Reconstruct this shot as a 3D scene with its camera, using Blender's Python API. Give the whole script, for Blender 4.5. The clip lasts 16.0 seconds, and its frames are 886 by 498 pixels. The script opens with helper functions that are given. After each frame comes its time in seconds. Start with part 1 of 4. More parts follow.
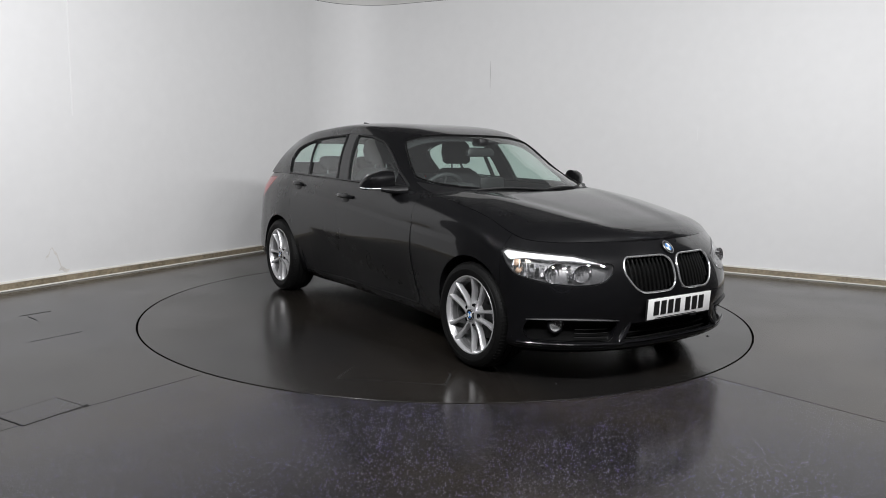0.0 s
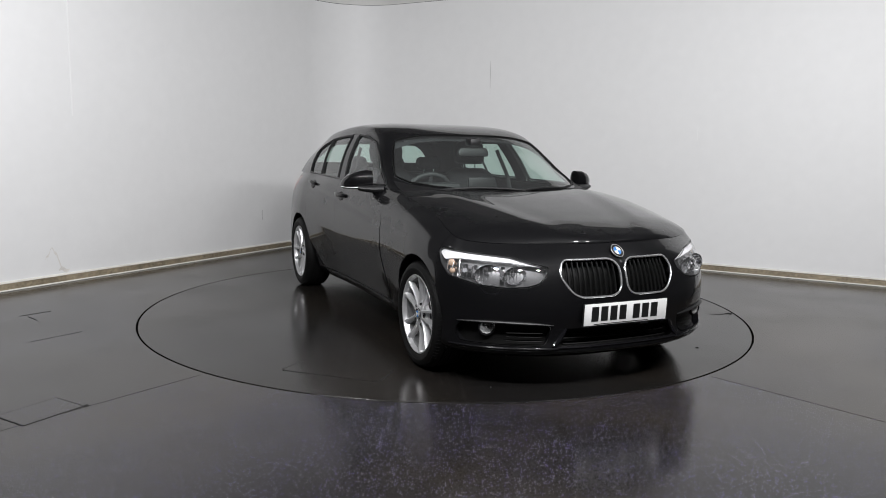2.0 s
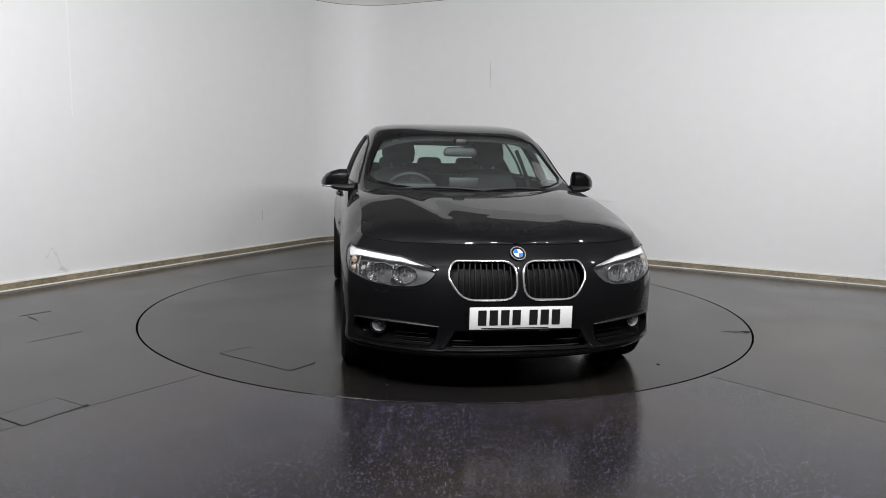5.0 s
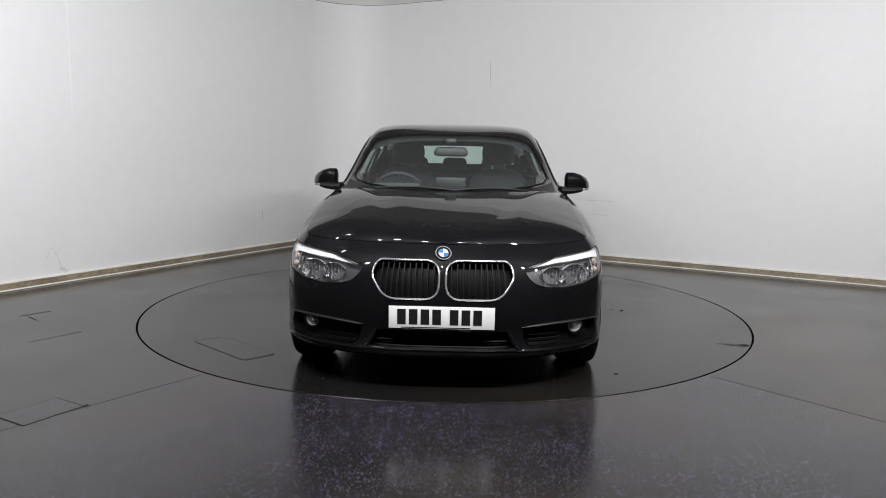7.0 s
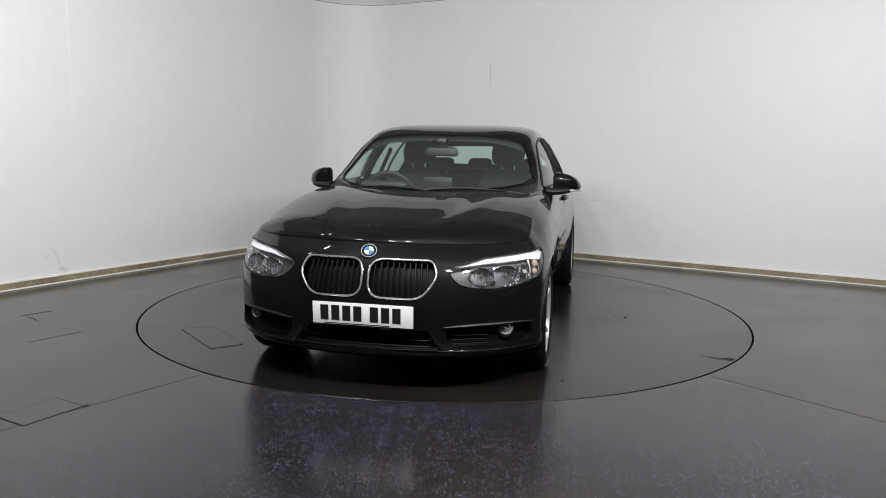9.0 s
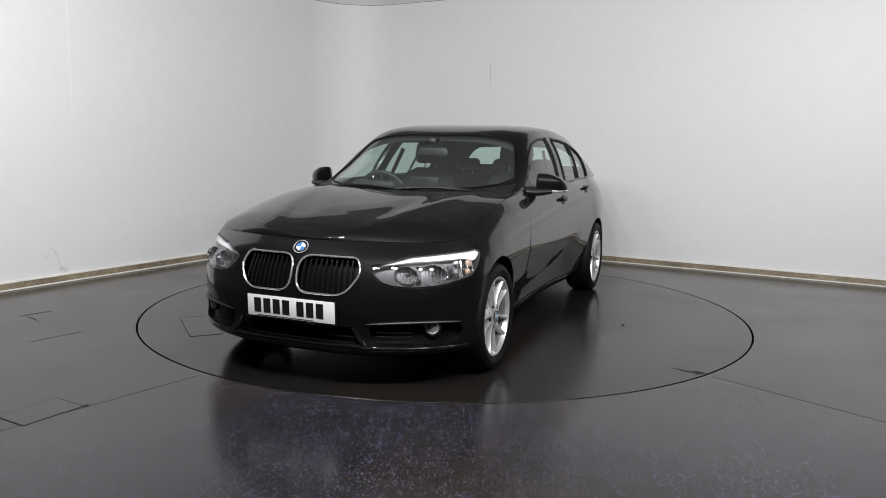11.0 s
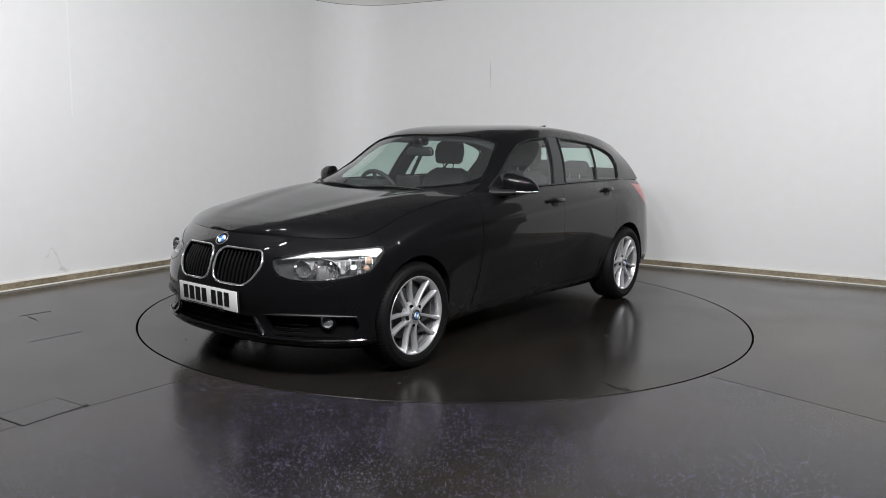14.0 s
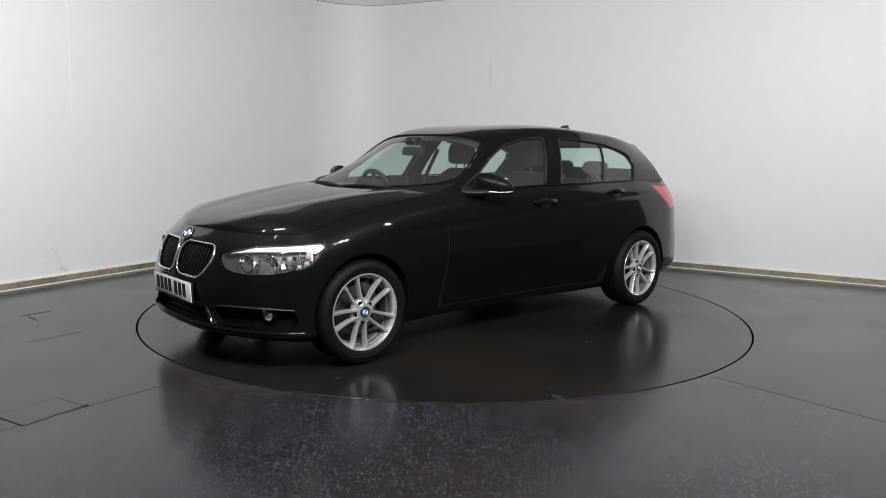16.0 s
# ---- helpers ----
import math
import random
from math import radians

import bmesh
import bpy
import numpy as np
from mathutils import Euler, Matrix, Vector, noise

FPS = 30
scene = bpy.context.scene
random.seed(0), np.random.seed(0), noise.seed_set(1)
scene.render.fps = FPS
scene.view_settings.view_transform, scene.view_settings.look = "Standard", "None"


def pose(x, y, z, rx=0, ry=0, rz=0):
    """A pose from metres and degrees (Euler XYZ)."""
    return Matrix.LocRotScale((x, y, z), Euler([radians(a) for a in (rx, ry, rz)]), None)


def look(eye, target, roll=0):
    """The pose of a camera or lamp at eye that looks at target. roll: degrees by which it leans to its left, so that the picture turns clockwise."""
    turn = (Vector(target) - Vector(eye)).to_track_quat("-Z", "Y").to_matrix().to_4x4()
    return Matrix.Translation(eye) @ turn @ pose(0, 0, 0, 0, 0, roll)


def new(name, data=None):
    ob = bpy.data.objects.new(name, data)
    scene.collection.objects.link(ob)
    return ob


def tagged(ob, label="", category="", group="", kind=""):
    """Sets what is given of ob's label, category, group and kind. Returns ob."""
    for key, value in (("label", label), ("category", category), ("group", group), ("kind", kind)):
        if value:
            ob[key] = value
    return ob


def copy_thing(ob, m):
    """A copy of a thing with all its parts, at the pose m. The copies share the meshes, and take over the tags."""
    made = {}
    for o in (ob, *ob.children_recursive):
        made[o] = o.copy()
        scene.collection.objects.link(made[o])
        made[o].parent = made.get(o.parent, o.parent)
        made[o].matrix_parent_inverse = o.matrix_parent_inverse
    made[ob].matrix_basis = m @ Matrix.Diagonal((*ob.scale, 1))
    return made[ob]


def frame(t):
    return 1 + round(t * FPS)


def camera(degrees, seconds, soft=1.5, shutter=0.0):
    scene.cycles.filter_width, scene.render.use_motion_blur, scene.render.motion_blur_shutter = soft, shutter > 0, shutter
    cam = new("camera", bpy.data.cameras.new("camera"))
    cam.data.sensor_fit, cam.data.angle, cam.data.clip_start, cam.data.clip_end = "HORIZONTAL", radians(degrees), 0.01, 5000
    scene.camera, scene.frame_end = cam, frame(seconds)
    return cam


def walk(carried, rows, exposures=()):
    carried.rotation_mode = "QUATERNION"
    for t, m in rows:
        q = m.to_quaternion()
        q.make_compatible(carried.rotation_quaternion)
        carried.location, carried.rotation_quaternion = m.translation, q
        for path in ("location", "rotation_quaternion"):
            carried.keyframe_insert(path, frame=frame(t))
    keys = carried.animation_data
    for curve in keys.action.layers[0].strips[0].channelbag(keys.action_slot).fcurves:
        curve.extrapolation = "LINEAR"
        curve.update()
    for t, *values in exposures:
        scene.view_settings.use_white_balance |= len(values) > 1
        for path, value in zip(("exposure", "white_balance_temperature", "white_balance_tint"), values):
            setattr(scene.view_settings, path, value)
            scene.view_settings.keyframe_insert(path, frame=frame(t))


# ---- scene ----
# The camera stands still on its tripod.
CAM_F = 1329.1
cam = camera(math.degrees(2 * math.atan(784 / CAM_F)), 16.0, soft=0.9)
CAM_POSE = pose(0, -5.7696, 1.2432, 90 - 7.7866, 0, 0.223) @ pose(0, 0, 0, 0, 0, 1.0025)
walk(cam, [(0.0, CAM_POSE), (16.0, CAM_POSE)])
scene.view_settings.exposure = 0.0

# ---- room plan ----
R_TABLE = 2.231                       # radius of the turntable
CORNER = Vector((-1.335, 4.295))      # corner of the two white walls
DIR_L = Vector((-0.4949, -0.8690))    # along the first wall, from the corner
DIR_R = Vector((0.8740, -0.4860))     # along the second wall, from the corner
ROOM_H = 2.985                        # top of the wall panels
TOP_H = 3.25                          # underside of the ceiling
CORNER_R = 0.75

# ---- world: a closed studio, so the world outside is all but black ----
world = bpy.data.worlds.new("studio_world")
world.use_nodes = True
world.node_tree.nodes["Background"].inputs[0].default_value = (0.5, 0.55, 0.6, 1)
world.node_tree.nodes["Background"].inputs[1].default_value = 0.02
scene.world = world


def area_lamp(eye, target, sx, sy, power, colour=(0.985, 0.985, 1.0)):
    d = bpy.data.lights.new("ceiling_lamp", "AREA")
    d.shape, d.size, d.size_y, d.energy, d.color = "RECTANGLE", sx, sy, power, colour
    o = new("ceiling_lamp", d)
    o.matrix_world = look(eye, target)
    return o


# small LED floods hung under the dark ceiling, aimed at the white walls
LAMPS = [((-2.3, -1.7, 2.8), (-3.6, 1.2, 0.65), 19), ((-1.7, -3.0, 2.8), (-3.2, 1.6, 0.65), 51), ((-0.6, -4.0, 2.8), (-1.6, 4.0, 0.45), 89),
         ((0.9, -4.1, 2.8), (0.4, 3.4, 0.45), 86), ((2.3, -3.4, 2.8), (2.4, 2.2, 0.65), 69), ((3.4, -2.2, 2.8), (3.9, 1.4, 0.65), 42)]
for eye, target, power in LAMPS:
    aside = (Vector(target) - Vector(eye)).cross(Vector((0, 0, 1))).normalized() * 0.3
    for sgn in (-1, 1):
        area_lamp(Vector(eye) + aside * sgn, Vector(target) + aside * sgn, 0.18, 0.11, power / 2)


# ---- materials ----
def mat(name, base, rough=0.5, metal=0.0, vary=0.12, scale=6.0, fine=60.0, bump=0.0, coat=0.0, rvary=0.1, trans=0.0, ior=1.5, emit=0.0, spec=0.5):
    m = bpy.data.materials.new(name)
    m.use_nodes = True
    nt = m.node_tree
    b = nt.nodes["Principled BSDF"]
    b.inputs["Metallic"].default_value = metal
    b.inputs["IOR"].default_value = ior
    b.inputs["Specular IOR Level"].default_value = spec
    b.inputs["Coat Weight"].default_value = coat
    b.inputs["Coat Roughness"].default_value = 0.02
    b.inputs["Transmission Weight"].default_value = trans
    if emit:
        b.inputs["Emission Color"].default_value = (*base, 1)
        b.inputs["Emission Strength"].default_value = emit
    tc = nt.nodes.new("ShaderNodeTexCoord")
    n1, n2 = nt.nodes.new("ShaderNodeTexNoise"), nt.nodes.new("ShaderNodeTexNoise")
    n1.inputs["Scale"].default_value, n2.inputs["Scale"].default_value = scale, fine
    n1.inputs["Detail"].default_value = 4
    for n in (n1, n2):
        nt.links.new(tc.outputs["Object"], n.inputs["Vector"])
    mix = nt.nodes.new("ShaderNodeMath")
    mix.operation = "ADD"
    nt.links.new(n1.outputs["Fac"], mix.inputs[0])
    nt.links.new(n2.outputs["Fac"], mix.inputs[1])
    ramp = nt.nodes.new("ShaderNodeMapRange")
    ramp.inputs["From Min"].default_value, ramp.inputs["From Max"].default_value = 0.6, 1.4
    ramp.inputs["To Min"].default_value, ramp.inputs["To Max"].default_value = 1 - vary, 1 + vary
    nt.links.new(mix.outputs[0], ramp.inputs["Value"])
    col = nt.nodes.new("ShaderNodeVectorMath")
    col.operation = "SCALE"
    col.inputs[0].default_value = base
    nt.links.new(ramp.outputs[0], col.inputs["Scale"])
    nt.links.new(col.outputs[0], b.inputs["Base Color"])
    rr = nt.nodes.new("ShaderNodeMapRange")
    rr.inputs["From Min"].default_value, rr.inputs["From Max"].default_value = 0.3, 0.7
    rr.inputs["To Min"].default_value, rr.inputs["To Max"].default_value = rough * (1 - rvary), rough * (1 + rvary)
    nt.links.new(n1.outputs["Fac"], rr.inputs["Value"])
    nt.links.new(rr.outputs[0], b.inputs["Roughness"])
    if bump:
        bp = nt.nodes.new("ShaderNodeBump")
        bp.inputs["Strength"].default_value = bump
        bp.inputs["Distance"].default_value = 0.01
        nt.links.new(n2.outputs["Fac"], bp.inputs["Height"])
        nt.links.new(bp.outputs[0], b.inputs["Normal"])
    return m


PAINT = mat("black_paint", (0.0045, 0.0045, 0.005), 0.35, 0, 0.1, coat=1.0, spec=0.05)
PAINT.node_tree.nodes["Principled BSDF"].inputs["Coat IOR"].default_value = 1.37
TRIM = mat("black_plastic", (0.007, 0.007, 0.0075), 0.45, 0, 0.15, fine=300, bump=0.1)
GLOSS = mat("gloss_black_plastic", (0.006, 0.006, 0.007), 0.12, 0, 0.1)
RUBBER = mat("tyre_rubber", (0.0045, 0.0045, 0.0045), 0.6, 0, 0.2, fine=120, bump=0.15, spec=0.17)
ALLOY = mat("silver_alloy", (0.58, 0.58, 0.59), 0.33, 0.6, 0.06)
BARREL = mat("dull_alloy", (0.30, 0.30, 0.305), 0.36, 0.7, 0.12)
CHROME = mat("chrome", (0.86, 0.87, 0.88), 0.2, 0.88, 0.03)
STEEL = mat("brake_steel", (0.10, 0.10, 0.10), 0.5, 0.8, 0.2)
SLAT = mat("matt_black_slat", (0.004, 0.004, 0.004), 0.45, 0, 0.1, spec=0.12)
FABRIC = mat("dark_fabric", (0.022, 0.022, 0.024), 0.9, 0, 0.2, fine=400, bump=0.2)
DASH = mat("dashboard_plastic", (0.022, 0.023, 0.024), 0.6, 0, 0.15, fine=400, bump=0.1)
PLATE = mat("plate_white", (0.78, 0.78, 0.77), 0.35, 0, 0.04)
INK = mat("plate_black", (0.01, 0.01, 0.01), 0.4, 0, 0.1)
BLUE = mat("badge_blue", (0.03, 0.16, 0.45), 0.2, 0, 0.05)
WHITE = mat("badge_white", (0.75, 0.76, 0.78), 0.2, 0, 0.05)
RED = mat("tail_lamp_red", (0.45, 0.012, 0.018), 0.12, 0, 0.1, coat=0.6)
AMBER = mat("indicator_amber", (0.44, 0.31, 0.22), 0.25, 0, 0.1)
LAMP_SILVER = mat("reflector_silver", (0.88, 0.88, 0.89), 0.10, 1.0, 0.1)
LAMP_GREY = mat("lamp_housing_grey", (0.045, 0.045, 0.047), 0.4, 0.2, 0.1)
BEZEL = mat("lamp_bezel_grey", (0.11, 0.11, 0.113), 0.35, 0.4, 0.15)
FOG_BOWL = mat("fog_reflector", (0.62, 0.62, 0.62), 0.25, 0.25, 0.1)
WHITE_LENS = mat("frosted_white_lens", (0.80, 0.80, 0.81), 0.25, 0.0, 0.08)


def glass(name, tint, film=0.0):
    m = bpy.data.materials.new(name)
    m.use_nodes = True
    nt = m.node_tree
    nt.nodes.clear()
    out = nt.nodes.new("ShaderNodeOutputMaterial")
    tr, gl, mx, lw = (nt.nodes.new(k) for k in ("ShaderNodeBsdfTransparent", "ShaderNodeBsdfGlossy", "ShaderNodeMixShader", "ShaderNodeLayerWeight"))
    tr.inputs[0].default_value = (*tint, 1)
    gl.inputs["Roughness"].default_value = 0.015
    gl.inputs["Color"].default_value = (1, 1, 1, 1)
    lw.inputs["Blend"].default_value = 0.5
    pw, sc = nt.nodes.new("ShaderNodeMath"), nt.nodes.new("ShaderNodeMath")
    pw.operation, sc.operation = "POWER", "MULTIPLY_ADD"
    pw.inputs[1].default_value = 5.0
    sc.inputs[1].default_value, sc.inputs[2].default_value = 0.91, 0.085
    nt.links.new(lw.outputs["Facing"], pw.inputs[0])
    nt.links.new(pw.outputs[0], sc.inputs[0])
    nt.links.new(sc.outputs[0], mx.inputs[0])
    nt.links.new(tr.outputs[0], mx.inputs[1])
    nt.links.new(gl.outputs[0], mx.inputs[2])
    # a thin film of dust
    haze, add = nt.nodes.new("ShaderNodeBsdfDiffuse"), nt.nodes.new("ShaderNodeMixShader")
    haze.inputs[0].default_value = (0.7, 0.72, 0.72, 1)
    add.inputs[0].default_value = film
    nt.links.new(mx.outputs[0], add.inputs[1])
    nt.links.new(haze.outputs[0], add.inputs[2])
    nt.links.new(add.outputs[0], out.inputs[0])
    return m


GLASS = glass("green_tinted_glass", (0.79, 0.92, 0.87), 0.028)
LENS = glass("clear_lens", (0.92, 0.92, 0.93), 0.02)
FOG_LENS = glass("hazy_fog_lens", (0.90, 0.90, 0.90), 0.22)


# ---- mesh helpers ----
def part(name, bm, material, parent=None, label="", smooth=True):
    me = bpy.data.meshes.new(name)
    bm.to_mesh(me)
    bm.free()
    me.materials.append(material)
    if smooth:
        for p in me.polygons:
            p.use_smooth = True
        me.set_sharp_from_angle(angle=radians(38))
    o = new(name, me)
    if parent:
        o.parent = parent
    if label:
        o["label"] = label
    return o


def raw(verts, faces):
    bm = bmesh.new()
    vs = [bm.verts.new(v) for v in verts]
    for f in faces:
        try:
            bm.faces.new([vs[i] for i in f])
        except ValueError:
            pass
    return bm


def box(bm, cx, cy, cz, sx, sy, sz, m=None, bevel=0.0):
    r = bmesh.ops.create_cube(bm, size=1, matrix=(m or Matrix()) @ Matrix.Translation((cx, cy, cz)) @ Matrix.Diagonal((sx, sy, sz, 1)))
    if bevel:
        es = list({e for v in r["verts"] for e in v.link_edges})
        bmesh.ops.bevel(bm, geom=es, offset=bevel, segments=2, affect="EDGES", profile=0.5)
    return bm


def lathe(profile, seg=48, axis="x", m=None, close=False):
    """profile: (along the axis, radius) pairs."""
    vs, fs, n = [], [], len(profile)
    for i in range(seg):
        a = 2 * math.pi * i / seg
        for h, r in profile:
            p = (h, r * math.cos(a), r * math.sin(a)) if axis == "x" else (r * math.cos(a), r * math.sin(a), h)
            vs.append((m @ Vector(p)) if m else p)
    for i in range(seg):
        j = (i + 1) % seg
        for k in range(n if close else n - 1):
            l = (k + 1) % n
            fs.append((i * n + k, j * n + k, j * n + l, i * n + l))
    bm = raw(vs, fs)
    bmesh.ops.remove_doubles(bm, verts=bm.verts, dist=1e-5)
    bmesh.ops.recalc_face_normals(bm, faces=bm.faces)
    return bm


def tube(points, radius, seg=8, closed=False, bm=None, flat=1.0):
    """A round bar along points; radius may be a list."""
    pts = [Vector(p) for p in points]
    n = len(pts)
    rings = []
    bm = bm or bmesh.new()
    for i, p in enumerate(pts):
        a, b = (pts[i - 1], pts[(i + 1) % n]) if closed else (pts[max(i - 1, 0)], pts[min(i + 1, n - 1)])
        t = (b - a).normalized()
        s = t.cross(Vector((0, 0, 1)))
        s = s.normalized() if s.length > 1e-3 else Vector((1, 0, 0))
        u = s.cross(t)
        r = radius[i] if isinstance(radius, (list, tuple)) else radius
        rings.append([bm.verts.new(p + (s * math.cos(2 * math.pi * k / seg) * flat + u * math.sin(2 * math.pi * k / seg)) * r) for k in range(seg)])
    for i in range(n if closed else n - 1):
        A, B = rings[i], rings[(i + 1) % n]
        for k in range(seg):
            bm.faces.new((A[k], A[(k + 1) % seg], B[(k + 1) % seg], B[k]))
    if not closed:
        bm.faces.new(rings[0])
        bm.faces.new(list(reversed(rings[-1])))
    bmesh.ops.recalc_face_normals(bm, faces=bm.faces)
    return bm


def hermite(x, xs, ys):
    """Smooth curve through (xs, ys), at the values x."""
    xs, ys = np.asarray(xs, float), np.asarray(ys, float)
    d = np.diff(ys, axis=0) / np.diff(xs).reshape(-1, *([1] * (ys.ndim - 1)))
    h = np.diff(xs).reshape(-1, *([1] * (ys.ndim - 1)))
    mid = (d[:-1] * h[1:] + d[1:] * h[:-1]) / (h[:-1] + h[1:])
    tan = np.concatenate([d[:1], mid, d[-1:]])
    x = np.clip(np.asarray(x, float), xs[0], xs[-1])
    i = np.clip(np.searchsorted(xs, x, side="right") - 1, 0, len(xs) - 2)
    hh = xs[i + 1] - xs[i]
    t = (x - xs[i]) / hh
    if ys.ndim > 1:
        t, hh = t[..., None], hh[..., None]
    return (2 * t**3 - 3 * t**2 + 1) * ys[i] + (t**3 - 2 * t**2 + t) * hh * tan[i] + (3 * t**2 - 2 * t**3) * ys[i + 1] + (t**3 - t**2) * hh * tan[i + 1]


def inside(px, py, poly):
    """Signed distance to a polygon, negative inside."""
    poly = np.asarray(poly, float)
    d = np.full(px.shape, 1e9)
    s = np.ones(px.shape)
    for i in range(len(poly)):
        a, b = poly[i], poly[i - 1]
        e = b - a
        wx, wy = px - a[0], py - a[1]
        t = np.clip((wx * e[0] + wy * e[1]) / (e @ e), 0, 1)
        d = np.minimum(d, (wx - e[0] * t) ** 2 + (wy - e[1] * t) ** 2)
        c1, c2, c3 = py >= a[1], py < b[1], e[0] * wy > e[1] * wx
        flip = (c1 & c2 & c3) | (~c1 & ~c2 & ~c3)
        s = np.where(flip, -s, s)
    return s * np.sqrt(d)


def cut(P, F, bm=None, mirror=False, shift=0.0, N=None):
    """The part of the grid of points P where the field F is below zero, with clean edges. Mirrored across x = 0 where asked."""
    bm = bm or bmesh.new()
    P = P if not shift else P + N * shift
    n, m = F.shape
    ins = F < 0
    cnt = ins[:-1, :-1].astype(int) + ins[1:, :-1] + ins[1:, 1:] + ins[:-1, 1:]
    sx = -1 if mirror else 1
    made = {}

    def vert(key, p):
        if key not in made:
            made[key] = bm.verts.new((sx * p[0], p[1], p[2]))
        return made[key]

    for i, j in zip(*np.nonzero(cnt)):
        c = ((i, j), (i + 1, j), (i + 1, j + 1), (i, j + 1))
        loop = []
        for k in range(4):
            a, b = c[k], c[(k + 1) % 4]
            if ins[a]:
                loop.append(vert(a, P[a]))
            if ins[a] != ins[b]:
                t = min(max(F[a] / (F[a] - F[b]), 0.02), 0.98)
                lo, hi = min(a, b), max(a, b)
                loop.append(vert((lo, hi), P[a] + (P[b] - P[a]) * t))
        if mirror:
            loop.reverse()
        if len(set(loop)) > 2:
            try:
                bm.faces.new(loop)
            except ValueError:
                pass
    return bm


def sheet(P, F, name, material, parent, both=False, mirror=False, thick=0.003, label="", N=None, shift=0.0):
    bm = cut(P, F, mirror=mirror, N=N, shift=shift)
    if both:
        cut(P, F, bm, mirror=True, N=N, shift=shift)
        bmesh.ops.remove_doubles(bm, verts=[v for v in bm.verts if abs(v.co.x) < 1e-4], dist=2e-4)
    o = part(name, bm, material, parent, label)
    if thick:
        s = o.modifiers.new("thickness", "SOLIDIFY")
        s.thickness, s.offset = thick, -1
        e = o.modifiers.new("crisp_rim", "EDGE_SPLIT")
        e.split_angle = radians(50)
    return o


# ---- the room ----
def wall_line(offset):
    """Plan of the two white walls with their rounded corner, offset to the outside."""
    a = CORNER + DIR_L * 5.0
    b = CORNER + DIR_R * 7.1
    c = CORNER + (DIR_L + DIR_R) * CORNER_R
    nl, nr = Vector((-0.869, 0.495)), Vector((0.486, 0.874))
    pts = [a + nl * offset, CORNER + DIR_L * (CORNER_R + 0.03) + nl * offset]
    a0, a1 = math.atan2(nl.y, nl.x), math.atan2(nr.y, nr.x)
    for k in range(17):
        q = a0 + (a1 - a0) * k / 16
        pts.append(c + Vector((math.cos(q), math.sin(q))) * (CORNER_R + offset))
    pts.append(CORNER + DIR_R * (CORNER_R + 0.03) + nr * offset)
    pts.append(b + nr * offset)
    return pts


def strip(name, inner, outer, z0, z1, material, label="", category="", lip=0.0):
    vs = []
    for p, q in zip(wall_line(inner), wall_line(outer)):
        vs += [(p.x, p.y, z0), (p.x, p.y, z1 - lip), (p.x + (q.x - p.x) * 0.35, p.y + (q.y - p.y) * 0.35, z1), (q.x, q.y, z1), (q.x, q.y, z0)]
    n = len(vs) // 5
    fs = [(i * 5 + k, i * 5 + (k + 1) % 5, i * 5 + 5 + (k + 1) % 5, i * 5 + 5 + k) for i in range(n - 1) for k in range(5)]
    fs += [(0, 1, 2, 3, 4), tuple(n * 5 - 5 + k for k in (4, 3, 2, 1, 0))]
    bm = raw(vs, fs)
    bmesh.ops.recalc_face_normals(bm, faces=bm.faces)
    o = part(name, bm, material)
    return tagged(o, label, category, kind="structure")


WALL = mat("white_wall_paint", (0.80, 0.80, 0.80), 0.55, 0, 0.02, scale=0.7, fine=9, bump=0.02)
SKIRT = mat("scuffed_brown_skirting", (0.27, 0.225, 0.155), 0.5, 0, 0.55, scale=2.6, fine=38, bump=0.05)
CAP = mat("cream_paint", (0.76, 0.74, 0.68), 0.5, 0, 0.12, scale=2, fine=12)
MARK = mat("grey_scuff", (0.62, 0.61, 0.61), 0.6, 0, 0.3)
SEAM = mat("white_seam_filler", (0.84, 0.84, 0.84), 0.5, 0, 0.02)
CEIL = mat("dark_ceiling", (0.17, 0.17, 0.175), 0.8, 0, 0.1)
DARK = mat("charcoal_curtain", (0.13, 0.13, 0.134), 0.9, 0, 0.2)


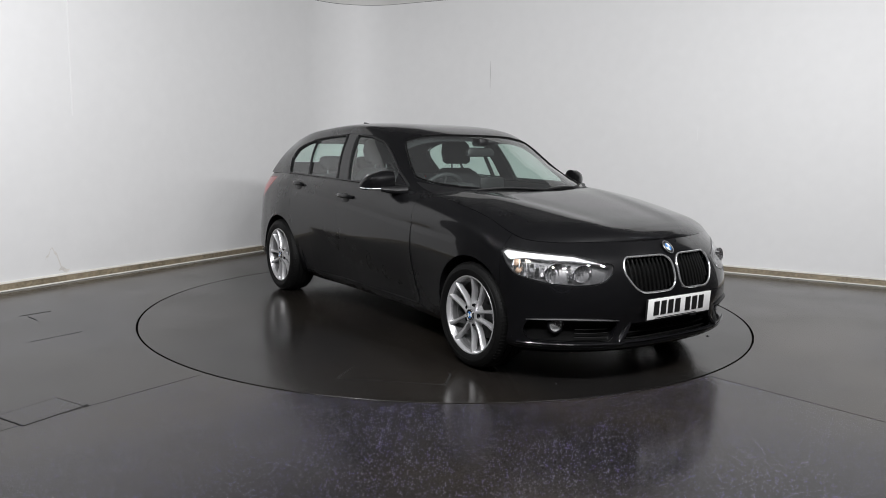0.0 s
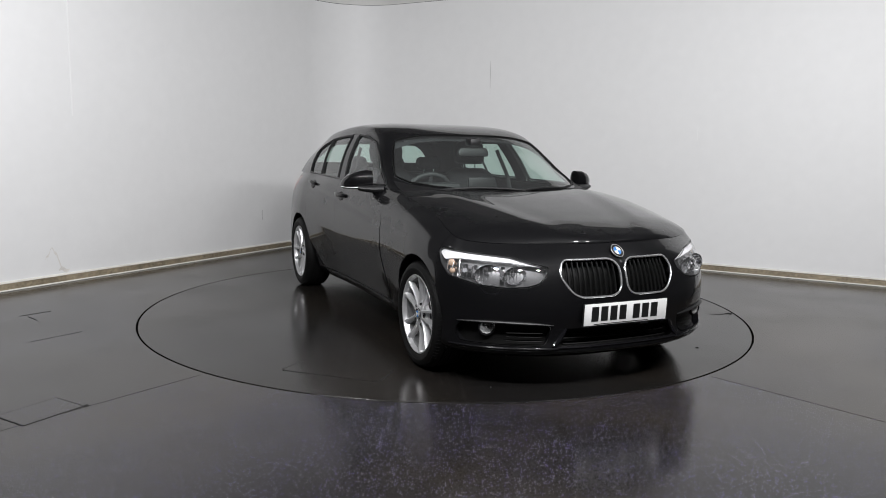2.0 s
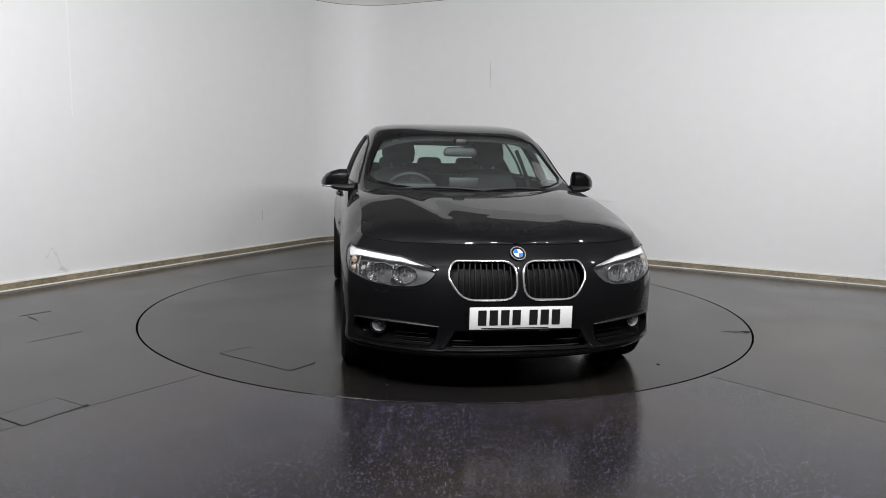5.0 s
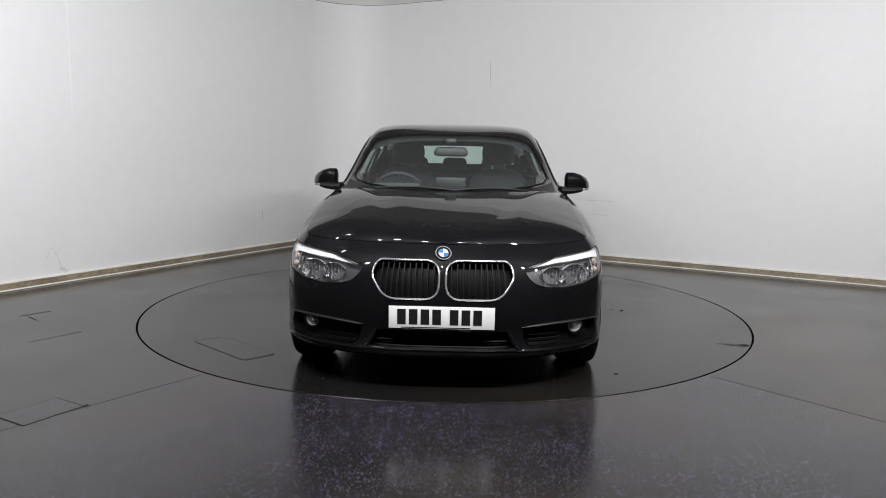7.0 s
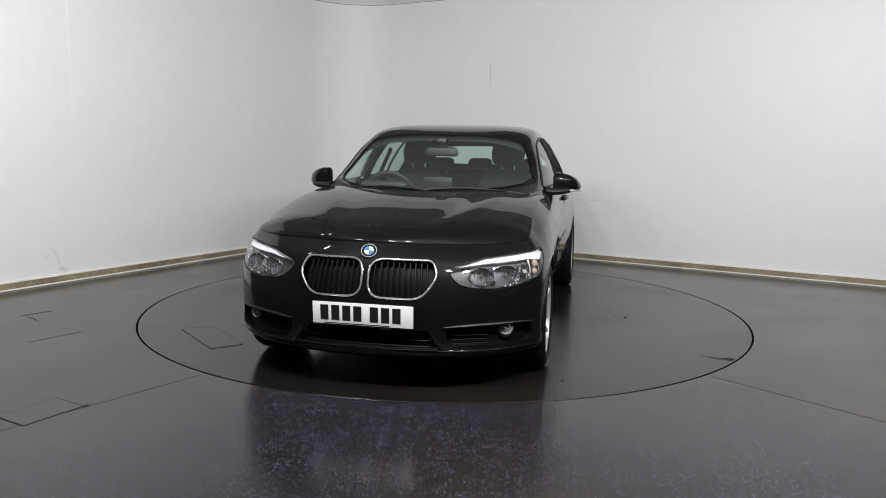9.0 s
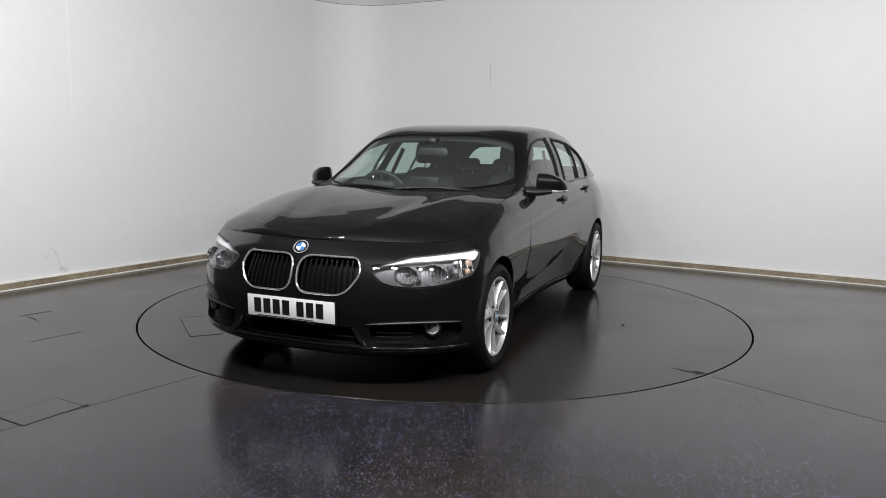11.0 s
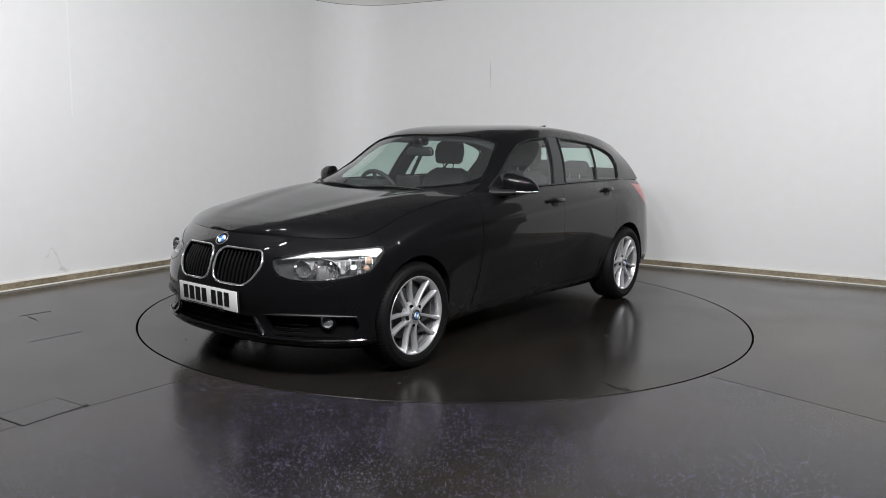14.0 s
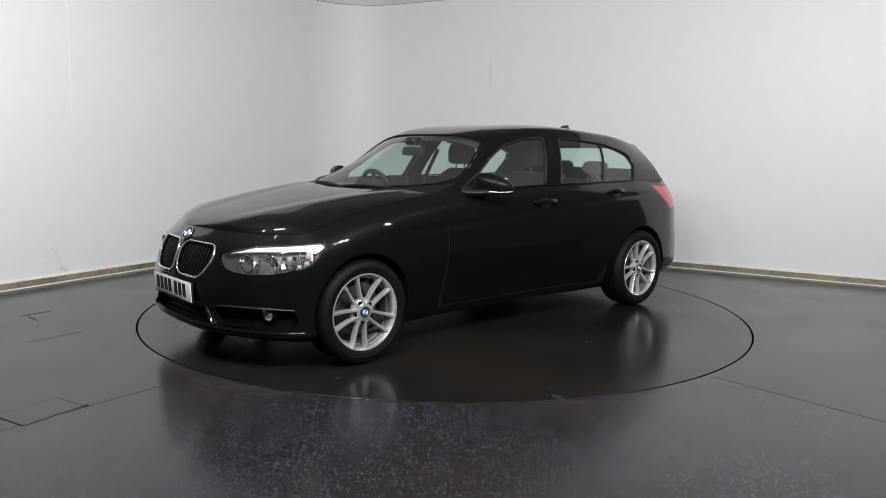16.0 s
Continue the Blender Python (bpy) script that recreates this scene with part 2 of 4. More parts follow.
def floor_mat(name, base, fleck, rough, dirt, soil=(0.045, 0.036, 0.026)):
    m = mat(name, base, rough, 0, 0.12, scale=1.3, fine=14, rvary=0.25, ior=1.405)
    nt = m.node_tree
    b = nt.nodes["Principled BSDF"]
    tc = next(n for n in nt.nodes if n.type == "TEX_COORD")
    src = b.inputs["Base Color"].links[0].from_socket
    vor = nt.nodes.new("ShaderNodeTexVoronoi")
    vor.inputs["Scale"].default_value = 122
    nt.links.new(tc.outputs["Object"], vor.inputs["Vector"])
    lt = nt.nodes.new("ShaderNodeMath")
    lt.operation = "LESS_THAN"
    lt.inputs[1].default_value = 0.225
    nt.links.new(vor.outputs["Distance"], lt.inputs[0])
    sep = nt.nodes.new("ShaderNodeSeparateColor")
    nt.links.new(vor.outputs["Color"], sep.inputs[0])
    gt = nt.nodes.new("ShaderNodeMath")
    gt.operation = "GREATER_THAN"
    gt.inputs[1].default_value = 1 - fleck
    nt.links.new(sep.outputs[0], gt.inputs[0])
    mul = nt.nodes.new("ShaderNodeMath")
    mul.operation = "MULTIPLY"
    nt.links.new(lt.outputs[0], mul.inputs[0])
    nt.links.new(gt.outputs[0], mul.inputs[1])
    fc = nt.nodes.new("ShaderNodeMix")
    fc.data_type = "RGBA"
    fc.inputs[6].default_value, fc.inputs[7].default_value = (0.24, 0.19, 0.66, 1), (0.62, 0.62, 0.66, 1)
    nt.links.new(sep.outputs[1], fc.inputs[0])
    mx = nt.nodes.new("ShaderNodeMix")
    mx.data_type = "RGBA"
    nt.links.new(mul.outputs[0], mx.inputs[0])
    nt.links.new(src, mx.inputs[6])
    nt.links.new(fc.outputs[2], mx.inputs[7])
    # brownish dirt in soft patches
    n3 = nt.nodes.new("ShaderNodeTexNoise")
    n3.inputs["Scale"].default_value, n3.inputs["Detail"].default_value = 0.55, 6
    nt.links.new(tc.outputs["Object"], n3.inputs["Vector"])
    mr = nt.nodes.new("ShaderNodeMapRange")
    mr.inputs["From Min"].default_value, mr.inputs["From Max"].default_value = 0.40, 0.66
    mr.inputs["To Max"].default_value = dirt
    nt.links.new(n3.outputs["Fac"], mr.inputs["Value"])
    m2 = nt.nodes.new("ShaderNodeMix")
    m2.data_type = "RGBA"
    m2.inputs[7].default_value = (*soil, 1)
    nt.links.new(mr.outputs[0], m2.inputs[0])
    nt.links.new(mx.outputs[2], m2.inputs[6])
    nt.links.new(m2.outputs[2], b.inputs["Base Color"])
    return m


FLOOR = floor_mat("speckled_vinyl", (0.020, 0.0185, 0.0205), 0.45, 0.2, 0.75)
PLAIN = floor_mat("plain_vinyl", (0.021, 0.0195, 0.0205), 0.05, 0.2, 0.75)
TABLE = floor_mat("turntable_vinyl", (0.010, 0.0093, 0.009), 0.0, 0.2, 0.75, (0.021, 0.017, 0.013))

strip("wall_north", 0.0, 0.12, 0.0, ROOM_H, WALL, "white painted studio wall with a rounded corner", "wall")
strip("skirting", -0.022, 0.0, 0.0, 0.062, SKIRT, "scuffed brown and cream skirting board along the wall", "skirting", lip=0.006)
strip("trim", -0.019, 0.0, 0.0625, 0.077, CAP, "cream bead on top of the skirting board", "trim", lip=0.008)
strip("trim", -0.034, -0.0225, 0.002, 0.013, CAP, "thin cream bead along the foot of the skirting", "trim", lip=0.005)

# the wall above the groove has its shade put into a greyer colour
WALL_SHADE = mat("shaded_wall_paint", (0.66, 0.655, 0.64), 0.6, 0, 0.04)
GROOVE = mat("grey_groove", (0.22, 0.22, 0.22), 0.8, 0, 0.1)
strip("trim", 0.006, 0.12, ROOM_H, ROOM_H + 0.007, GROOVE, "thin grey groove under the upper wall band", "trim")
strip("upper_wall", 0.0, 0.12, ROOM_H + 0.007, TOP_H + 0.01, WALL_SHADE, "top of the white wall with shade put into its greyer colour", "wall")

# dark sides and back of the studio
LA, LB = CORNER + DIR_L * 5.0, CORNER + DIR_R * 7.1
back = [LA, Vector((-6.5, LA.y)), Vector((-6.5, -8.5)), Vector((8.5, -8.5)), Vector((8.5, LB.y)), LB]
for k in range(5):
    p, q = back[k], back[k + 1]
    d = (q - p)
    w = Vector((d.y, -d.x)).normalized() * -0.1
    bm = raw([(p.x, p.y, 0), (q.x, q.y, 0), (q.x, q.y, TOP_H), (p.x, p.y, TOP_H), (p.x - w.x, p.y - w.y, 0), (q.x - w.x, q.y - w.y, 0), (q.x - w.x, q.y - w.y, TOP_H), (p.x - w.x, p.y - w.y, TOP_H)],
             [(0, 1, 2, 3), (7, 6, 5, 4), (0, 4, 5, 1), (3, 2, 6, 7), (1, 5, 6, 2), (0, 3, 7, 4)])
    bmesh.ops.recalc_face_normals(bm, faces=bm.faces)
    tagged(part("wall_south", bm, DARK, smooth=False), "dark studio wall behind the camera", "wall", kind="structure")

bm = bmesh.new()
box(bm, 0, -1, TOP_H + 0.06, 22, 19, 0.1)
tagged(part("ceiling", bm, CEIL, smooth=False), "dark flat studio ceiling", "ceiling", kind="structure")


def floor_gore(first, last, n):
    """The floor round the turntable, between two bearings in degrees."""
    vs, fs = [], []
    for k in range(n + 1):
        a = radians(first + (last - first) * k / n)
        c, d = math.cos(a), math.sin(a)
        r, far = R_TABLE + 0.013, 11 / max(abs(c), abs(d))
        vs += [(c * r, d * r, -0.08), (c * r, d * r, 0), (c * far, d * far, 0)]
    for k in range(n):
        i = 3 * k
        fs += [(i, i + 3, i + 4, i + 1), (i + 1, i + 4, i + 5, i + 2)]
    return raw(vs, [tuple(reversed(f)) for f in fs])


SEAMS = (234.8, 311.0)
tagged(part("floor", floor_gore(*SEAMS, 30), FLOOR, smooth=False), "dark vinyl studio floor with white and violet flecks", "floor", kind="structure")
tagged(part("floor", floor_gore(SEAMS[1], SEAMS[0] + 360, 108), PLAIN, smooth=False), "plain dark vinyl studio floor with glossy finish", "floor", kind="structure")
JOINT = mat("black_joint", (0.008, 0.008, 0.008), 0.8, 0, 0.1)
bm = bmesh.new()
box(bm, 0, 0, -0.13, 5, 5, 0.04)
tagged(part("floor_pit", bm, JOINT, smooth=False), "dark pit under the turntable", "floor", kind="structure")

table = tagged(new("turntable"), "round dark vinyl car turntable flush with the floor", "turntable")
part("turntable_deck", lathe([(-0.05, 0.0), (-0.05, R_TABLE), (-0.002, R_TABLE), (0.0, R_TABLE - 0.002), (0.0, 0.0)], 160, "z"), TABLE, table)


def flat_quad(name, pts, z0, z1, material, parent=None, label="", r=0.0):
    """A thin plate over a four-cornered plan."""
    n = len(pts)
    vs = [(x, y, z0) for x, y in pts] + [(x, y, z1) for x, y in pts]
    bm = raw(vs, [tuple(range(n, 2 * n)), *[(k, (k + 1) % n, n + (k + 1) % n, n + k) for k in range(n)]])
    if r:
        es = [e for e in bm.edges if abs(e.verts[0].co.z - e.verts[1].co.z) > 1e-4]
        bmesh.ops.bevel(bm, geom=es, offset=r, segments=5, affect="EDGES", profile=0.5)
    bmesh.ops.recalc_face_normals(bm, faces=bm.faces)
    return part(name, bm, material, parent, label, smooth=False)


def inset(pts, d):
    c = sum((Vector(p) for p in pts), Vector((0, 0))) / len(pts)
    return [tuple(Vector(p) + (c - Vector(p)).normalized() * d) for p in pts]


# cable hatch let into the turntable
HATCH = [(-1.553, -1.208), (-1.111, -1.609), (-0.965, -1.455), (-1.391, -1.075)]
flat_quad("hatch_frame", HATCH, -0.004, 0.0012, JOINT, table, "dark joint round the hatch", r=0.03)
flat_quad("hatch_cover", inset(HATCH, 0.010), -0.004, 0.0019, TABLE, table, "vinyl hatch cover", r=0.028)
# torn, curled edge of the vinyl
tear = raw([(1.90, -0.975, 0.001), (1.955, -0.985, 0.010), (2.000, -0.980, 0.004), (1.985, -1.000, 0.001), (1.950, -1.015, 0.0012), (1.93, -1.000, 0.003), (1.78, -0.930, 0.0012), (1.90, -0.980, 0.005)],
           [(0, 1, 5), (1, 2, 3), (1, 3, 5), (3, 4, 5), (0, 5, 7), (6, 0, 7)])
part("torn_edge", tear, JOINT, table, "torn curled vinyl edge", smooth=False)
for x, y, rr in ((1.376, 0.0, 0.016), (1.003, -1.676, 0.012), (1.30, 0.03, 0.008), (-0.6, -1.9, 0.006)):
    part("scrap", lathe([(0.0005, rr), (0.003, rr * 0.7), (0.003, 0)], 7, "z", pose(x, y, 0)), JOINT, table)

# floor hatch and seams
FH = [(-1.88, -2.261), (-1.69, -2.371), (-1.833, -2.638), (-2.023, -2.528)]
hatch = tagged(new("floor_hatch"), "rectangular vinyl-covered hatch let into the studio floor", "hatch")
flat_quad("hatch_frame", FH, -0.004, 0.0012, JOINT, hatch, "dark joint round the hatch", r=0.008)
flat_quad("hatch_cover", inset(FH, 0.008), -0.004, 0.0019, FLOOR, hatch, r=0.006)
part("hatch_pull", lathe([(0.0, 0.012), (0.004, 0.009), (0.004, 0)], 10, "z", pose(-1.685, -2.365, 0)), JOINT, hatch)


def seam(a, b, w, material, label, z=0.0012):
    d = (Vector(b) - Vector(a)).normalized()
    q = Vector((-d.y, d.x)) * w / 2
    a, b = Vector(a), Vector(b)
    o = flat_quad("floor_seam", [tuple(a + q), tuple(b + q), tuple(b - q), tuple(a - q)], -0.002, z, material)
    tagged(o, label, "floor seam", kind="structure")


seam((-3.006, -0.588), (-2.878, -0.412), 0.010, JOINT, "dark open seam in the vinyl floor")
seam((-2.94, -0.60), (-2.82, -0.70), 0.006, JOINT, "dark open seam in the vinyl floor")
seam((-2.568, -1.268), (-2.375, -0.982), 0.004, TABLE, "welded seam in the vinyl floor")


for bearing in SEAMS:
    c, d = math.cos(radians(bearing)), math.sin(radians(bearing))
    seam((c * 2.27, d * 2.27), (c * 4.6, d * 4.6), 0.002, PLAIN, "welded seam between two sheets of vinyl floor")


def wall_mark(a, b, z0, z1, material, label, name="wall_seam"):
    """A thin strip on the wall between the plan points a and b."""
    nrm = Vector((0.869, -0.495)) if a[0] < CORNER.x else Vector((-0.486, -0.874))
    a, b = Vector(a) + nrm * 0.001, Vector(b) + nrm * 0.001
    q = nrm * 0.0025
    vs = [(a.x, a.y, z0), (b.x, b.y, z0), (b.x, b.y, z1), (a.x, a.y, z1)]
    vs += [(x + q.x, y + q.y, z) for x, y, z in vs]
    bm = raw(vs, [(4, 5, 6, 7), (0, 4, 7, 3), (1, 2, 6, 5), (0, 1, 5, 4), (3, 7, 6, 2)])
    bmesh.ops.recalc_face_normals(bm, faces=bm.faces)
    tagged(part(name, bm, material, smooth=False), label, "wall mark", kind="structure")


wall_mark((-3.287, 0.869), (-3.282, 0.878), 1.45, 2.99, SEAM, "white filled seam in the wall panel")
wall_mark((-2.136, 2.890), (-2.133, 2.895), 0.36, 0.48, MARK, "small grey scuff on the wall")
wall_mark((0.487, 3.281), (0.492, 3.279), 1.86, 2.24, MARK, "faint grey seam in the wall")
wall_mark((2.583, 2.116), (2.587, 2.114), 1.35, 1.50, SEAM, "white filled seam in the wall panel")
wall_mark((1.47, 2.735), (1.853, 2.522), 0.671, 0.675, MARK, "thin grey scuff line on the wall")
wall_mark((1.50, 2.718), (1.80, 2.551), 0.513, 0.516, MARK, "thin grey scuff line on the wall")
# brown scuff smeared low on the wall above the skirting
STAIN = mat("brown_wall_scuff", (0.725, 0.705, 0.675), 0.6, 0, 0.12, scale=20, fine=90)
for d0, d1, z0, z1, thick in ((4.26, 4.20, .21, .31, .010), (4.20, 4.15, .31, .25, .012), (4.17, 4.10, .28, .11, .018), (4.14, 4.04, .115, .105, .020), (4.24, 4.235, .27, .19, .010)):
    nrm, a, b = Vector((0.869, -0.495)) * 0.0022, CORNER + DIR_L * d0, CORNER + DIR_L * d1
    vs = []
    for f in np.linspace(0, 1, 7):
        p, z, h = a.lerp(b, f), z0 + (z1 - z0) * f + .012 * math.sin(7 * f + d0 * 9), thick * math.sin(math.pi * (.08 + .84 * f))
        vs += [(p.x + nrm.x, p.y + nrm.y, z - h), (p.x + nrm.x, p.y + nrm.y, z + h)]
    o = part("wall_scuff", raw(vs, [(2 * k, 2 * k + 2, 2 * k + 3, 2 * k + 1) for k in range(6)]), STAIN)
    tagged(o, "faint brown scuff smeared on the white wall", "wall mark", kind="structure")

# ---- the car ----
car = tagged(new("car"), "glossy black five-door hatchback parked on the turntable", "car")

# plan of the body at its widest, from the middle of the nose round to the middle of the tail
PLAN = np.array([(0, -2.098), (0.26, -2.083), (0.50, -2.015), (0.722, -1.87), (0.846, -1.70), (0.872, -1.52), (0.876, -1.345), (0.870, -1.05), (0.862, -0.6),
                 (0.856, 0.0), (0.860, 0.6), (0.876, 1.15), (0.884, 1.345), (0.872, 1.6), (0.835, 1.85), (0.76, 2.02), (0.55, 2.14), (0.3, 2.19), (0, 2.205)])
seg = np.r_[0, np.cumsum(np.hypot(*np.diff(PLAN, axis=0).T))]
fine = hermite(np.linspace(0, seg[-1], 4000), seg, PLAN)
arc = np.r_[0, np.cumsum(np.hypot(*np.diff(fine, axis=0).T))]
NU, NK = 430, 112
S = np.linspace(0, arc[-1], NU)
C = np.stack([np.interp(S, arc, fine[:, 0]), np.interp(S, arc, fine[:, 1])], -1)
T = np.gradient(C, S, axis=0)
T /= np.linalg.norm(T, axis=1)[:, None]
NORM = np.stack([T[:, 1], -T[:, 0]], -1)
NORM[0], NORM[-1] = (0, -1), (0, 1)


def s_at(k):
    """Arc length at plan point k."""
    return float(np.interp(np.argmin(np.hypot(*(fine - PLAN[k]).T)), np.arange(len(arc)), arc))


def s_x(x):
    half = np.argmax(fine[:, 1] > -1.7)
    return float(np.interp(x, fine[:half, 0], arc[:half]))


def s_y(y):
    return float(np.interp(y, fine[:, 1], arc))


# upright sections of the side: (out from the plan, height), from sill to belt or bonnet edge
SECTIONS = [
    (0, [(-.12, .165), (-.03, .195), (0, .23), (-.03, .27), (-.02, .34), (.0, .40), (-.005, .50), (-.032, .61), (-.075, .69), (-.135, .755)]),
    (2, [(-.12, .165), (-.03, .195), (0, .23), (-.02, .28), (-.015, .35), (.0, .42), (-.008, .50), (-.04, .60), (-.085, .68), (-.165, .752)]),
    (3, [(-.11, .165), (-.03, .195), (0, .23), (-.01, .29), (-.008, .36), (.0, .43), (-.004, .51), (-.025, .60), (-.065, .675), (-.14, .75)]),
    (4, [(-.10, .165), (-.03, .195), (0, .23), (-.005, .30), (-.004, .36), (.0, .43), (.0, .52), (-.012, .61), (-.04, .69), (-.10, .765)]),
    (6, [(-.06, .175), (-.02, .22), (-.008, .30), (.0, .40), (.0, .50), (.0, .58), (-.002, .66), (-.012, .735), (-.048, .813), (-.125, .857)]),
    (7, [(-.110, .172), (-.078, .21), (-.050, .28), (-.024, .40), (-.006, .54), (-.002, .62), (-.004, .72), (-.014, .80), (-.046, .868), (-.120, .912)]),
    (8, [(-.108, .178), (-.086, .215), (-.070, .28), (-.040, .40), (-.012, .54), (-.004, .66), (-.005, .77), (-.016, .85), (-.042, .912), (-.112, .953)]),
    (9, [(-.108, .178), (-.086, .215), (-.070, .28), (-.040, .40), (-.012, .54), (-.004, .66), (-.004, .78), (-.013, .865), (-.028, .928), (-.058, .968)]),
    (10, [(-.108, .178), (-.086, .215), (-.070, .28), (-.040, .40), (-.012, .54), (-.003, .66), (-.005, .78), (-.016, .872), (-.034, .935), (-.062, .978)]),
    (11, [(-.100, .178), (-.060, .215), (-.036, .28), (-.014, .40), (-.004, .50), (-.001, .60), (-.006, .73), (-.026, .845), (-.055, .927), (-.100, .985)]),
    (12, [(-.06, .18), (-.022, .22), (-.004, .30), (.0, .40), (.0, .50), (.0, .60), (-.006, .72), (-.030, .83), (-.058, .92), (-.110, .99)]),
    (14, [(-.10, .21), (-.03, .25), (.0, .32), (.0, .41), (.0, .50), (-.008, .60), (-.014, .71), (-.030, .82), (-.068, .91), (-.125, .99)]),
    (18, [(-.10, .21), (-.02, .25), (.0, .32), (.0, .41), (-.01, .50), (-.05, .60), (-.06, .71), (-.07, .82), (-.11, .91), (-.19, .99)]),
]
sec_s = [s_at(k) for k, _ in SECTIONS]
sec = np.array([q for _, q in SECTIONS])
sec = hermite(S, sec_s, sec.reshape(len(SECTIONS), -1)).reshape(NU, 10, 2)
kk = np.linspace(0, 9, NK)
sec = np.stack([hermite(kk, np.arange(10), sec[i]) for i in range(NU)])
# fair the sections, so that the paint mirrors the room without ripples
for _ in range(34):
    sec[:, 1:-1] = sec[:, 1:-1] * .5 + (sec[:, :-2] + sec[:, 2:]) * .25
for _ in range(12):
    sec[1:-1] = sec[1:-1] * .5 + (sec[:-2] + sec[2:]) * .25
# pressed swages in the doors: a crisp upper crease, a hollow under it, down to a fold that climbs from the front wheel to the rear arch
crease = np.interp(C[:, 1], [-1.1, -.6, .2, .8], [.625, .598, .578, .600])[:, None]
fold = np.interp(C[:, 1], [-1.0, -.9, -.41, .14, .44, .73, .8], [.275, .284, .334, .392, .466, .588, .60])[:, None]
deep = np.interp(C[:, 1], [-1.02, -.6, .74, .78], [0, 1, 1, 0])[:, None] * (C[:, :1] > .5)
gap_ = np.maximum(crease - fold, .01)
u_ = (crease - sec[..., 1]) / gap_
sec[..., 0] -= deep * np.clip(u_, 0, 1) * np.minimum(.030, .16 * gap_)
# shoulder line through the handles
line = np.interp(C[:, 1], [-1.2, -.6, .2, 1.1, 1.6], [.765, .800, .862, .915, .935])[:, None]
sec[..., 0] -= .006 * np.interp(C[:, 1], [-1.3, -.9, 1.3, 1.6], [0, 1, 1, 0])[:, None] * (C[:, :1] > .5) * np.clip(1 - np.abs(sec[..., 1] - line + .035) / .035, 0, 1)
W = np.zeros((NU, NK, 3))
W[..., 0] = C[:, None, 0] + NORM[:, None, 0] * sec[..., 0]
W[..., 1] = C[:, None, 1] + NORM[:, None, 1] * sec[..., 0]
W[..., 2] = sec[..., 1]
W[0, :, 0] = W[-1, :, 0] = 0
SS = np.repeat(S[:, None], NK, 1)
YY, ZZ, XX = W[..., 1], W[..., 2], W[..., 0]


def normals(P):
    n = np.cross(np.gradient(P, axis=0), np.gradient(P, axis=1))
    return n / np.maximum(np.linalg.norm(n, axis=-1), 1e-9)[..., None]


WN = normals(W)


def on_side(s, z):
    """Point and outward normal of the body side at arc length s and height z."""
    i = int(np.clip(np.searchsorted(S, s), 1, NU - 1))
    f = (s - S[i - 1]) / (S[i] - S[i - 1])
    row = W[i - 1] * (1 - f) + W[i] * f
    nr = WN[i - 1] * (1 - f) + WN[i] * f
    return (Vector([np.interp(z, row[:, 2], row[:, c]) for c in range(3)]), Vector([np.interp(z, row[:, 2], nr[:, c]) for c in range(3)]).normalized())


G = 0.0009
AXLE_F, AXLE_R, WHEEL_Z = -1.345, 1.345, 0.312
ARCH = 0.334
arch = np.minimum(np.hypot(YY - AXLE_F, ZZ - WHEEL_Z) - ARCH, np.hypot(YY - AXLE_R, ZZ - WHEEL_Z) - ARCH)
arch = np.where(np.abs(XX) > 0.55, arch, 1.0)
# outlines in the unrolled side: arc length and height
HEAD = [(s_x(0.428), .640), (s_x(0.437), .606), (s_x(0.475), .568), (s_x(0.53), .552), (s_x(0.62), .545), (s_x(0.74), .555), (s_y(-1.71), .592), (s_y(-1.645), .645), (s_y(-1.60), .70), (s_y(-1.62), .715), (s_y(-1.74), .708), (s_x(0.62), .688)]
head = inside(SS, ZZ, HEAD) - 0.006


def rounded(poly, r=0.03, n=5):
    out = []
    for i in range(len(poly)):
        p, a, b = Vector(poly[i]), Vector(poly[i - 1]), Vector(poly[(i + 1) % len(poly)])
        u, w_ = (a - p), (b - p)
        q = min(r, u.length * .45, w_.length * .45)
        u, w_ = p + u.normalized() * q, p + w_.normalized() * q
        for k in range(n):
            f = k / (n - 1)
            c = u * (1 - f) ** 2 + p * 2 * f * (1 - f) + w_ * f * f
            out.append((c.x, c.y))
    return out


KID = rounded([(0.018, .498), (0.290, .495), (0.372, .605), (0.350, .678), (0.018, .682)], .075, 8)
kid = inside(SS, ZZ, KID)
FOG = rounded([(s_x(0.41), .352), (s_x(0.60), .362), (s_y(-1.785), .358), (s_y(-1.755), .305), (s_y(-1.785), .258), (s_x(0.46), .252), (s_x(0.43), .27)], .025, 4)
fog = inside(SS, ZZ, FOG) - 0.004
INTAKE = [(0.0, .335), (0.33, .335), (0.375, .262), (0.36, .25), (0.0, .246)]
intake = inside(SS, ZZ, [(-0.3, .335), *INTAKE[1:4], (-0.3, .246)])
F_DOOR = [(-.722, 1.2), (-.722, .84), (-.705, .60), (-.69, .245), (.318, .245), (.318, 1.2)]
R_DOOR = [(.318, 1.2), (.318, .245), (.86, .245), (.94, .37), (1.012, .466), (1.10, .56), (1.136, .65), (1.15, .90), (1.16, 1.2)]
fd, rd = inside(YY, ZZ, F_DOOR), inside(YY, ZZ, R_DOOR)
ROCK = 0.232
nose = YY + 1.605 + 0.12 * np.clip(.62 - ZZ, -.1, .4)         # bumper to wing joint
tail = 1.72 - YY - 0.25 * np.clip(.62 - ZZ, 0, .3)             # rear bumper joint

